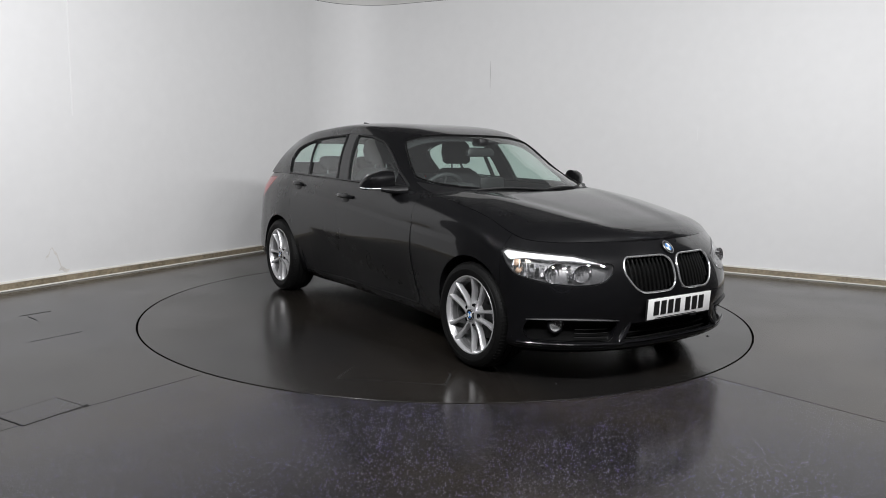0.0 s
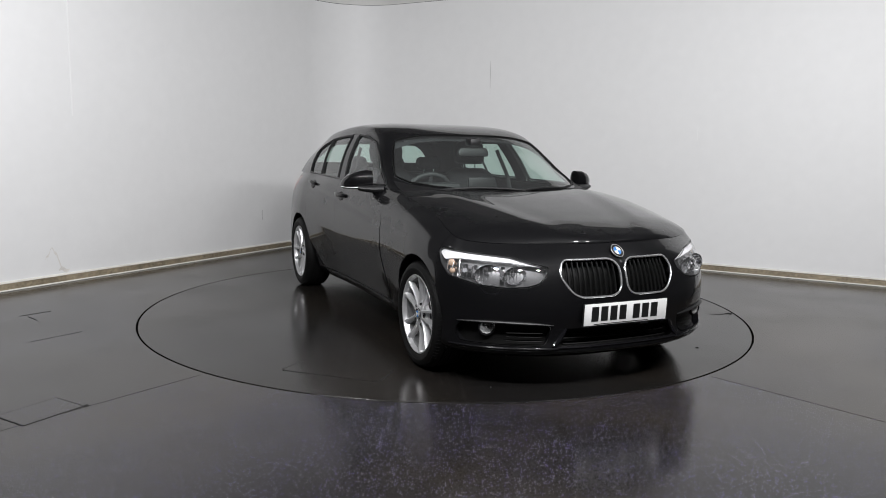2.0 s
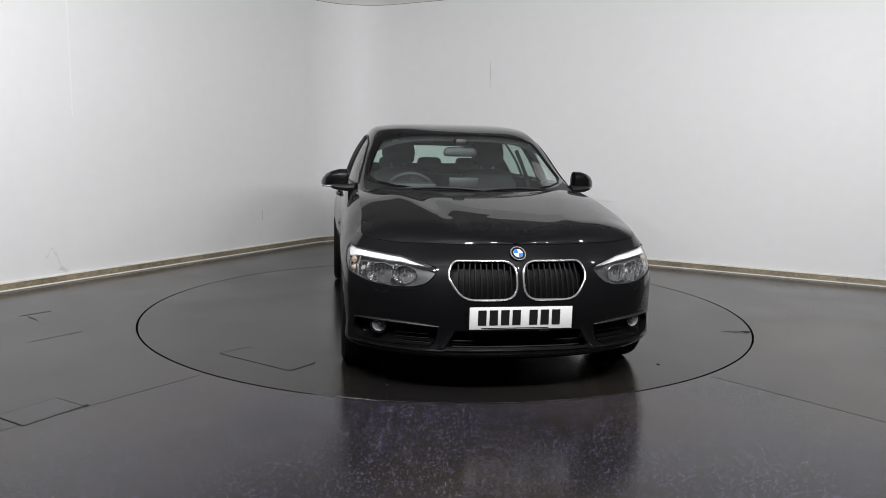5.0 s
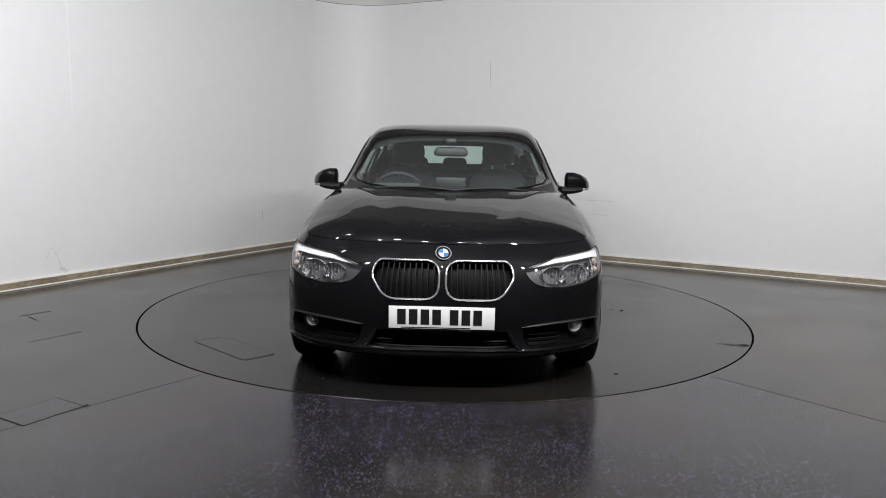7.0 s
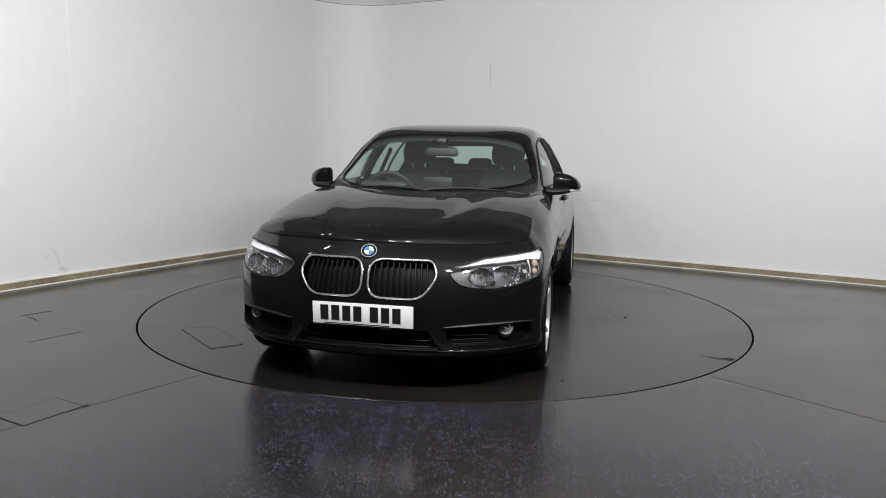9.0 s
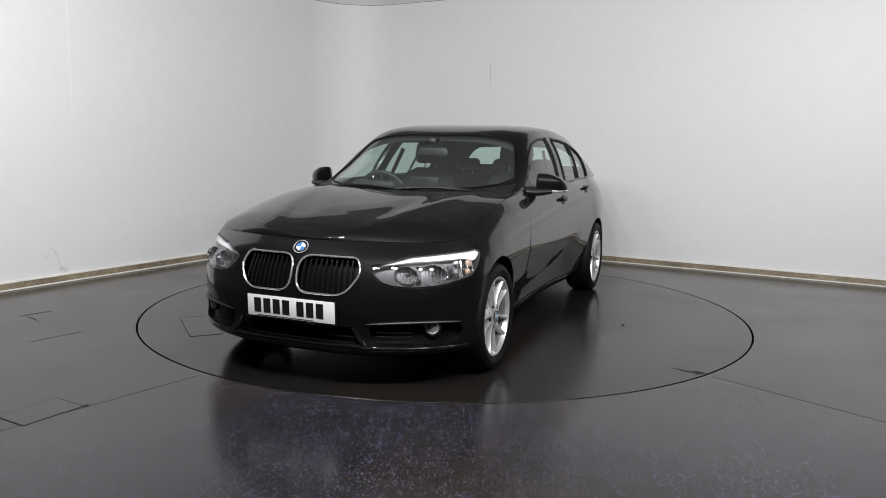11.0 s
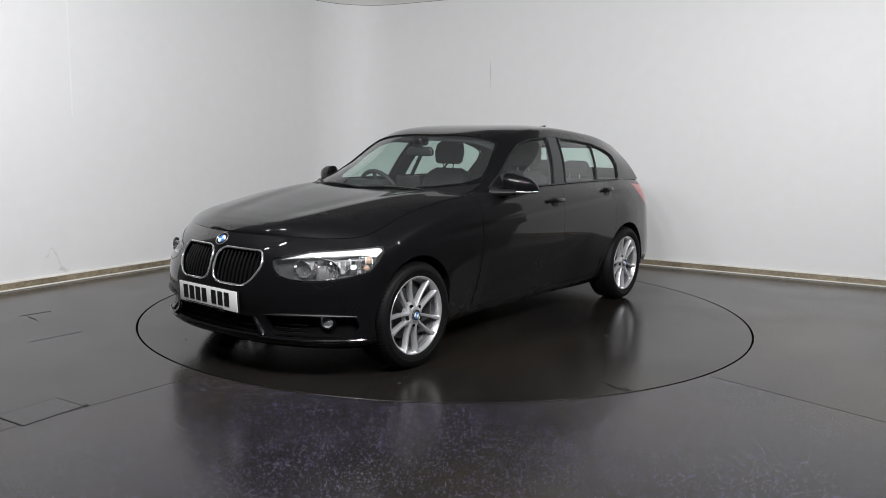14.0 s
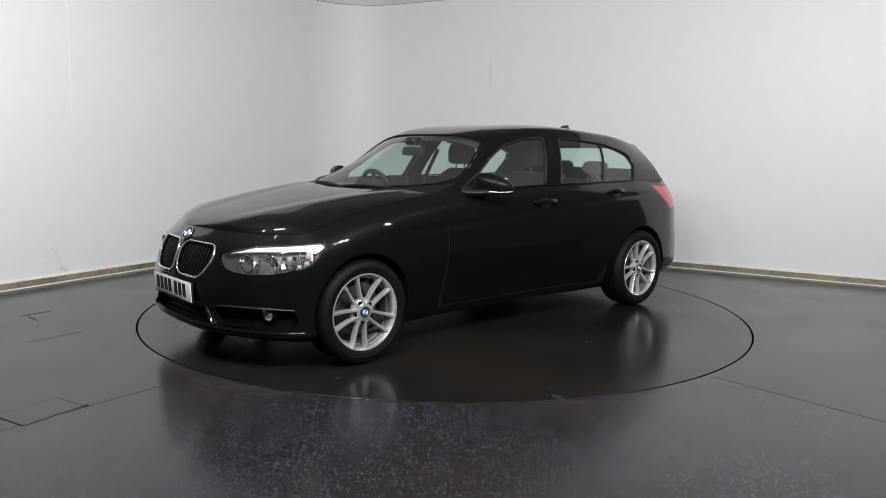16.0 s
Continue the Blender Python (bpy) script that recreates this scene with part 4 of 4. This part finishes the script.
for sx in (1, -1):
    ring = [flip(p, sx) for p in along(KID, .012, .002)]
    grille = part("kidney_grille", tube(ring, .0058, 8, closed=True, flat=1.0), CHROME, car, "chrome-framed kidney grille with vertical black slats")
    sheet(W, kid - .006, "grille_backing", SLAT, grille, mirror=sx < 0, thick=.004, N=WN, shift=-.055)
    for k in range(10):
        s = .045 + k * .0305
        pts = []
        for f in np.linspace(0, 1, 15):
            z = .504 + (.680 - .504) * f
            if inside(np.array([s]), np.array([z]), KID)[0] < .002:
                p, nn = on_side(s, z)
                pts.append(flip(p - nn * .016, sx))
        if len(pts) > 1:
            part("grille_slat", tube(pts, .0065, 6, flat=.8), SLAT, grille)
    # headlamp
    hl = sheet(W, head + .003, "headlamp", LENS, car, mirror=sx < 0, thick=0, N=WN, shift=-.002, label="clear headlamp with silver reflectors")
    hl.visible_shadow = False
    sheet(W, np.maximum(head - .004, SS - s_x(.545)), "lamp_housing", LAMP_GREY, hl, mirror=sx < 0, thick=.003, N=WN, shift=-.05)
    sheet(W, np.maximum(head - .004, s_x(.545) - SS), "lamp_bezel", BEZEL, hl, mirror=sx < 0, thick=.003, N=WN, shift=-.045)
    side_wall = along(rounded(HEAD, .02), .02)
    vs = []
    for p in side_wall:
        vs.append(flip(p, sx) - Vector((0, 0, 0)))
    inner = [flip(q, sx) for q in along(rounded(HEAD, .02), .02, -.076)]
    n = len(vs)
    part("lamp_wall", raw([*vs, *inner], [(k, (k + 1) % n, n + (k + 1) % n, n + k) for k in range(n)]), LAMP_GREY, hl)
    # white brow along the upper edge
    brow = inside(SS, ZZ, [(s_x(0.46), .650), (s_x(0.62), .672), (s_y(-1.74), .682), (s_y(-1.655), .668), (s_y(-1.60), .70), (s_y(-1.62), .712), (s_y(-1.74), .706), (s_x(0.62), .686)])
    sheet(W, brow - .003, "lamp_brow", WHITE_LENS, hl, mirror=sx < 0, thick=.012, N=WN, shift=-.012, label="white daytime light strip")
    for s, z, r, nm in ((s_x(.590), .608, .050, "main_reflector"), (s_x(.708), .606, .060, "dip_reflector")):
        p, nn = on_side(s, z)
        fwd = Vector((nn.x * .45, nn.y - .45, 0)).normalized()
        p, fwd = flip(p - nn * .02, sx), flip(fwd, sx)
        m = Matrix.Translation(p) @ fwd.to_track_quat("Z", "Y").to_matrix().to_4x4()
        rf = part(nm, lathe([(.006, r * 1.04), (.008, r), (.0, r * .96), (-.02, r * .8), (-.045, r * .5), (-.055, r * .25), (-.055, 0)], 18, "z", m @ Matrix.Diagonal((1.2, .9, 1, 1))), LAMP_SILVER, hl, smooth=False)
        part("bulb", lathe([(-.055, .013), (-.02, .013), (-.012, .010), (-.008, .0)], 16, "z", m @ Matrix.Diagonal((.8, .8, 1, 1))), BEZEL, rf)
        for k in range(5):
            bm = bmesh.new()
            box(bm, -r * .7 + k * r * .35, 0, -.018, .002, r * 1.3, .012, m)
            part("reflector_rib", bm, CHROME, rf, smooth=False)
    # chrome facets round the bowls
    rng = random.Random(4)
    bm = bmesh.new()
    for i in range(15):
        for j in range(4):
            s, z = s_x(.555) + (s_y(-1.655) - s_x(.555)) * (i + .5) / 15, .574 + .024 * j
            near = min(math.hypot((s - s_x(a)) / 1.15, z - b) - c for a, b, c in ((.590, .608, .047), (.708, .606, .056)))
            if near < .004 or inside(np.array([s]), np.array([z]), HEAD)[0] > -.012:
                continue
            p, nn = on_side(s, z)
            tilt = Vector((rng.uniform(-.45, .45), rng.uniform(-.3, .3), rng.uniform(-.5, .5)))
            m = Matrix.Translation(flip(p - nn * (.032 + .006 * rng.random()), sx)) @ flip((nn + tilt).normalized(), sx).to_track_quat("Z", "Y").to_matrix().to_4x4()
            box(bm, 0, 0, 0, .021, .023, .003, m)
    tagged(part("reflector_facets", bm, LAMP_SILVER, hl, "small chrome facets", smooth=False), kind="stuff")
    # washer cap below the lamp
    cap = [flip(on_side(a, b)[0] + on_side(a, b)[1] * .0012, sx) for a, b in ((s_x(.640), .534), (s_x(.735), .538), (s_x(.705), .508), (s_x(.665), .506))]
    part("washer_cap", raw(cap, [(0, 1, 2, 3)] if sx > 0 else [(3, 2, 1, 0)]), GLOSS, car)
    for z, y, r in ((.655, -1.700, .021), (.612, -1.715, .017)):
        p, nn = on_side(s_y(y), z)
        m = Matrix.Translation(flip(p - nn * .026, sx)) @ flip(nn, sx).to_track_quat("Z", "Y").to_matrix().to_4x4()
        part("indicator_bulb", lathe([(0, r), (.008, r * .9), (.014, r * .5), (.016, 0)], 14, "z", m), AMBER, hl, "amber indicator bulb")
    for k in range(3):
        a, b = on_side(s_y(-1.765 + .04 * k), .572 + .012 * k), on_side(s_y(-1.75 + .035 * k), .672)
        part("indicator_rib", tube([flip(a[0] - a[1] * .022, sx), flip((a[0] + b[0]) / 2 - b[1] * .012, sx), flip(b[0] - b[1] * .02, sx)], .0035, 6), CHROME, hl)
    # fog lamp in its recess
    fr = sheet(W, fog - .006, "fog_recess", SLAT, car, mirror=sx < 0, thick=.004, N=WN, shift=-.04)
    vs = [flip(p, sx) for p in along(FOG, .02, .0)]
    inner = [flip(p, sx) for p in along(FOG, .02, -.042)]
    n = len(vs)
    part("recess_wall", raw([*vs, *inner], [(k, (k + 1) % n, n + (k + 1) % n, n + k) for k in range(n)]), GLOSS, fr)
    for k in range(3):
        z = .272 + .018 * k
        part("recess_slat", tube([flip(on_side(s, z)[0] - on_side(s, z)[1] * .02, sx) for s in np.linspace(s_x(.45), s_x(.62), 6)], .0025, 6), SLAT, fr)
    p, nn = on_side(s_x(.695), .318)
    fwd = flip(Vector((nn.x * .35, nn.y, .0)).normalized(), sx)
    m = Matrix.Translation(flip(Vector((.685, -1.866, .335)), sx)) @ fwd.to_track_quat("Z", "Y").to_matrix().to_4x4()
    fl = part("fog_lamp", lathe([(-.04, .0), (-.03, .02), (-.01, .033), (.0, .036)], 28, "z", m), FOG_BOWL, car, "round fog lamp in a chrome ring")
    part("fog_lens", lathe([(.0, .036), (.006, .026), (.009, .0)], 28, "z", m), FOG_LENS, fl).visible_shadow = False
    part("fog_ring", lathe([(-.02, .047), (.004, .046), (.006, .040), (.0, .036)], 28, "z", m), GLOSS, fl)
    part("fog_bulb", lathe([(-.03, .010), (-.012, .009), (-.008, .0)], 12, "z", m), CHROME, fl)
    tops = [flip(on_side(s, .369 - .012 * ((k - 7) / 7) ** 2)[0] + on_side(s, .365)[1] * .005, sx) for k, s in enumerate(np.linspace(s_x(.40), s_y(-1.77), 14))]
    part("fog_trim", tube(tops, [.002, .005, .007, .008, .008, .008, .008, .008, .008, .008, .007, .006, .005, .003], 8, flat=1.4), TRIM, car)
    # front lip blade
    low = [flip(on_side(s, .236)[0] + on_side(s, .236)[1] * .003, sx) for s in np.linspace(.38, s_y(-1.73), 16)]
    part("lip_blade", tube(low, .007, 6), GLOSS, car)
    strake = [flip(on_side(s, z)[0] + on_side(s, z)[1] * .004, sx) for s, z in ((.335, .338), (.35, .31), (.37, .28), (.392, .258), (.405, .244))]
    part("intake_strake", tube(strake, [.008, .011, .014, .014, .010], 8), GLOSS, car)

# lower intake
lo = sheet(W, np.where(SS < .45, intake - .004, 1.0), "lower_intake", SLAT, car, both=True, thick=.004, N=WN, shift=-.06)
for k in range(4):
    z = .262 + .02 * k
    part("intake_slat", tube([flip(on_side(abs(s), z)[0] - on_side(abs(s), z)[1] * .03, 1 if s >= 0 else -1) for s in np.linspace(-.34, .34, 13)], .005, 6), SLAT, lo)
low = [flip(on_side(abs(s), .240)[0] + on_side(abs(s), .240)[1] * .003, 1 if s >= 0 else -1) for s in np.linspace(-.38, .38, 21)]
part("lip_blade", tube(low, .006, 6), GLOSS, car)

# number plate: characters stand as plain bars
plate = bmesh.new()
PM = Matrix.Translation((0, -2.108, .4105)) @ pose(0, 0, 0, 3, 0, 0)
box(plate, 0, 0, 0, .52, .006, .112, PM, bevel=.002)
plate_o = part("number_plate", plate, PLATE, car, "white number plate with black bars")
for k in range(7):
    x = -.193 + .0575 * k + (.028 if k > 3 else 0) - .004
    bm = bmesh.new()
    box(bm, x, -.0045, .004, .042, .002, .076, PM, bevel=.0006)
    part("plate_bar", bm, INK, plate_o, smooth=False)
bm = bmesh.new()
box(bm, -.03, -.004, -.0495, .34, .0015, .003, PM)
part("plate_bar", bm, INK, plate_o, smooth=False)
bm = bmesh.new()
box(bm, 0, .008, -.004, .528, .012, .122, PM, bevel=.004)
box(bm, .12, -.001, -.063, .05, .006, .012, PM)
part("plate_holder", bm, TRIM, plate_o)

p, nn = on_side(0.0, .7136)
m = Matrix.Translation((0, p.y - .0, .7136)) @ nn.to_track_quat("Z", "Y").to_matrix().to_4x4()
quarter_badge(car, m, .041, .007, "bonnet_badge")

# ---- mirrors, handles, wipers ----
for sx in (1, -1):
    vs = []
    # housing rings from the inner end to the tip: x, y middle, z middle, half depth, half height
    for x, y, z, dy, dz in ((.800, -.395, 1.010, .030, .050), (.812, -.395, 1.016, .056, .062), (.86, -.385, 1.015, .066, .063), (.91, -.365, 1.008, .066, .057), (.95, -.340, .998, .056, .046), (.973, -.315, .985, .040, .033), (.985, -.300, .975, .018, .016)):
        ring = []
        for k in range(20):
            a = 2 * math.pi * k / 20
            c, s = math.cos(a), math.sin(a)
            ring.append((sx * x, y + dy * math.copysign(abs(c) ** .75, c), z + dz * math.copysign(abs(s) ** (.6 if s < 0 else .85), s)))
        vs += ring
    n = 20
    fs = [(i * n + k, i * n + (k + 1) % n, i * n + n + (k + 1) % n, i * n + n + k) for i in range(6) for k in range(n)] + [tuple(range(n)), tuple(range(6 * n, 7 * n))]
    bm = raw(vs, fs)
    bmesh.ops.recalc_face_normals(bm, faces=bm.faces)
    mir = part("door_mirror", bm, PAINT, car, "black door mirror with a white indicator strip")
    pts = [(sx * x, y, z) for x, y, z in ((.865, -.448, .964), (.90, -.430, .964), (.935, -.400, .963), (.962, -.364, .963), (.980, -.328, .964), (.988, -.300, .966))]
    part("mirror_indicator", tube(pts, [.002, .0035, .004, .004, .0035, .002], 8), WHITE_LENS, mir)
    bm = bmesh.new()
    box(bm, 0, 0, 0, .125, .006, .080, pose(sx * .880, -.318, 1.008, 0, 0, 16 * sx), bevel=.002)
    part("mirror_glass", bm, CHROME, mir)
    part("mirror_foot", tube([(sx * .755, -.50, .958), (sx * .81, -.485, .955), (sx * .87, -.46, .958), (sx * .91, -.44, .962)], [.03, .026, .022, .016], 10, flat=1.3), TRIM, mir)
    sail = [Vector(on_glass(a, b)) for a, b in ((-.49, .986), (-.36, .990), (-.345, 1.058))]
    bm = raw([(sx * (p.x + d), p.y, p.z) for d in (.006, -.004) for p in sail], [(0, 1, 2), (5, 4, 3), (0, 3, 4, 1), (1, 4, 5, 2), (2, 5, 3, 0)])
    bmesh.ops.recalc_face_normals(bm, faces=bm.faces)
    part("mirror_sail", bm, GLOSS, mir)
    for y0, y1, z in ((.065, .305, .872), (.925, 1.125, .915)):
        pts, rad = [], []
        for f in np.linspace(0, 1, 12):
            p, nn = on_side(s_y(y0 + (y1 - y0) * f), z + .004 * f)
            pts.append(flip(p + nn * (.005 + .026 * math.sin(math.pi * f) ** .5), sx))
            rad.append(.012 + .004 * math.sin(math.pi * f))
        h = part("door_handle", tube(pts, rad, 10, flat=.7), PAINT, car)
        p, nn = on_side(s_y((y0 + y1) / 2), z - .004)
        m = Matrix.Translation(flip(p - nn * .010, sx)) @ flip(nn, sx).to_track_quat("Z", "Y").to_matrix().to_4x4()
        part("handle_cup", lathe([(.0105, .062), (.0125, .058), (.012, .0)], 28, "z", m @ Matrix.Diagonal((1.0, .55, 1, 1))), TRIM, h)

for x0, x1, y in ((-.62, .05, -.965), (.02, .60, -.955)):
    pts = []
    for f in np.linspace(0, 1, 10):
        x = x0 + (x1 - x0) * f
        pts.append((x, -.965 + .2 * (x / .7) ** 2 + .03 * math.sin(math.pi * f), .968 - .02 * (x / .7) ** 2 + .018 * math.sin(math.pi * f)))
    wp = part("wiper", tube(pts, .008, 6), TRIM, car, "black windscreen wiper")
    part("wiper_blade", tube([(a, b + .012, c - .006) for a, b, c in pts[2:]], .005, 6), RUBBER, wp)

# ---- cabin ----
vs = []
for x, y0, zt_, y1 in ((-.69, -.68, .93, -.40), (-.55, -.83, .945, -.36), (-.37, -.88, .965, -.35), (-.15, -.9, .95, -.38), (.15, -.9, .945, -.40), (.5, -.84, .94, -.38), (.69, -.68, .93, -.40)):
    vs += [(x, y0, .80), (x, y0, zt_ - .01), (x, (y0 + y1) / 2 - .05, zt_ + .008), (x, y1, zt_ - .015), (x, y1 + .03, zt_ - .08), (x, y1, .60)]
n = 6
dash = raw(vs, [(i * n + k, i * n + k + 1, i * n + n + k + 1, i * n + n + k) for i in range(6) for k in range(5)])
bmesh.ops.recalc_face_normals(dash, faces=dash.faces)
dash_o = part("dashboard", dash, DASH, car, "dark grey soft plastic dashboard")
bm = bmesh.new()
box(bm, -.37, -.46, .965, .34, .14, .06, bevel=.025)
part("instrument_hood", bm, DASH, dash_o)
bm = bmesh.new()
box(bm, .0, -.44, .985, .21, .02, .09, pose(0, 0, 0), bevel=.006)
part("centre_screen", bm, TRIM, dash_o)

SM = Matrix.Translation((-.37, -.33, .885)) @ pose(0, 0, 0, -66, 0, 0)
vs = [SM @ Vector((.182 * math.cos(a), .182 * math.sin(a), 0)) for a in [2 * math.pi * k / 40 for k in range(40)]]
sw = part("steering_wheel", tube(vs, .016, 10, closed=True), DASH, car, "black three-spoke steering wheel")
part("steering_hub", lathe([(-.02, 0), (-.02, .07), (.015, .062), (.025, .03), (.025, 0)], 28, "z", SM), DASH, sw)
for a in (0, 180, 270):
    part("steering_spoke", tube([SM @ Vector((.05 * math.cos(radians(a)), .05 * math.sin(radians(a)), 0)), SM @ Vector((.178 * math.cos(radians(a)), .178 * math.sin(radians(a)), 0))], [.018, .013], 8), DASH, sw)
part("steering_column", tube([SM @ Vector((0, 0, -.02)), SM @ Vector((0, 0, -.2))], .04, 10), DASH, sw)


def cushion(rings, seg=24, power=.55):
    """A padded shape out of rounded boxes: (centre, half width, half depth, tilt)."""
    vs = []
    for (cx, cy, cz), hw, hd in rings:
        for k in range(seg):
            a = 2 * math.pi * k / seg
            c, s = math.cos(a), math.sin(a)
            vs.append((cx + hw * math.copysign(abs(c) ** power, c), cy + hd * math.copysign(abs(s) ** power, s), cz))
    n = len(rings)
    fs = [(i * seg + k, i * seg + (k + 1) % seg, i * seg + seg + (k + 1) % seg, i * seg + seg + k) for i in range(n - 1) for k in range(seg)]
    fs += [tuple(reversed(range(seg))), tuple(range((n - 1) * seg, n * seg))]
    bm = raw(vs, fs)
    bmesh.ops.recalc_face_normals(bm, faces=bm.faces)
    return bm


def headrest(parent, x, y, z, hw=.135, h=.19):
    o = part("headrest", cushion([((x, y, z), hw * .75, .035), ((x, y + .003, z + .02), hw * .92, .052), ((x, y + .01, z + h * .5), hw, .058), ((x, y + .02, z + h * .85), hw * .9, .05), ((x, y + .025, z + h), hw * .65, .025)]), FABRIC, parent)
    for s in (-1, 1):
        part("headrest_post", tube([(x + s * .05, y, z + .02), (x + s * .05, y - .01, z - .09)], .006, 8), CHROME, o)
    return o


for x in (-.37, .37):
    seat = part("front_seat", cushion([((x, .12, .36), .22, .24), ((x, .12, .40), .255, .27), ((x, .11, .50), .26, .27), ((x, .11, .53), .22, .23)]), FABRIC, car, "dark fabric front seat")
    part("seat_back", cushion([((x, .34, .46), .20, .05), ((x, .36, .50), .245, .08), ((x, .42, .75), .25, .085), ((x, .48, .95), .235, .075), ((x, .51, 1.03), .19, .06), ((x, .52, 1.065), .13, .03)]), FABRIC, seat)
    headrest(seat, x, .51, 1.10)
bench = part("rear_bench", cushion([((0, 1.0, .38), .60, .22), ((0, 1.0, .42), .64, .26), ((0, 1.0, .52), .64, .26), ((0, 1.0, .55), .60, .22)], power=.3), FABRIC, car, "dark fabric rear bench")
part("bench_back", cushion([((0, 1.22, .50), .58, .06), ((0, 1.25, .6), .63, .08), ((0, 1.33, .9), .62, .07), ((0, 1.36, .985), .58, .04)], power=.3), FABRIC, bench)
for x in (-.36, 0, .36):
    headrest(bench, x, 1.36, 1.03, .115, .11)
part("parcel_shelf", box(bmesh.new(), 0, 1.60, .96, 1.1, .38, .02), DASH, car)
mi = part("interior_mirror", cushion([((-.005, -.30, 1.172), .095, .008), ((-.005, -.302, 1.18), .118, .02), ((-.005, -.302, 1.205), .122, .022), ((-.005, -.30, 1.232), .105, .016), ((-.005, -.30, 1.238), .085, .006)]), TRIM, car, "black interior mirror")
bm = bmesh.new()
box(bm, -.005, -.30, 1.275, .09, .10, .06, bevel=.02)
part("mirror_housing", bm, TRIM, mi)
for sx in (1, -1):
    bm = bmesh.new()
    box(bm, sx * .33, -.08, 1.275, .30, .13, .016, pose(0, 0, 0), bevel=.006)
    part("sun_visor", bm, FABRIC, car)
    part("seat_belt", tube([(sx * .60, .46, 1.22), (sx * .68, .40, 1.0), (sx * .72, .34, .7)], .018, 6, flat=.3), DASH, car)


def motions():
    """The turntable carries the car round, at a little over five degrees a second."""
    turn = [(0.0, 35.06), (1.5, 27.25), (3.5, 16.85), (7.0, -1.37), (9.0, -11.80), (12.5, -30.03), (14.5, -40.30), (16.0, -47.95)]
    walk(car, [(t, pose(0, 0, 0, 0, 0, a) @ pose(0.0372, -0.063, 0.0)) for t, a in turn])
    walk(table, [(t, pose(0, 0, 0, 0, 0, a)) for t, a in turn])


motions()
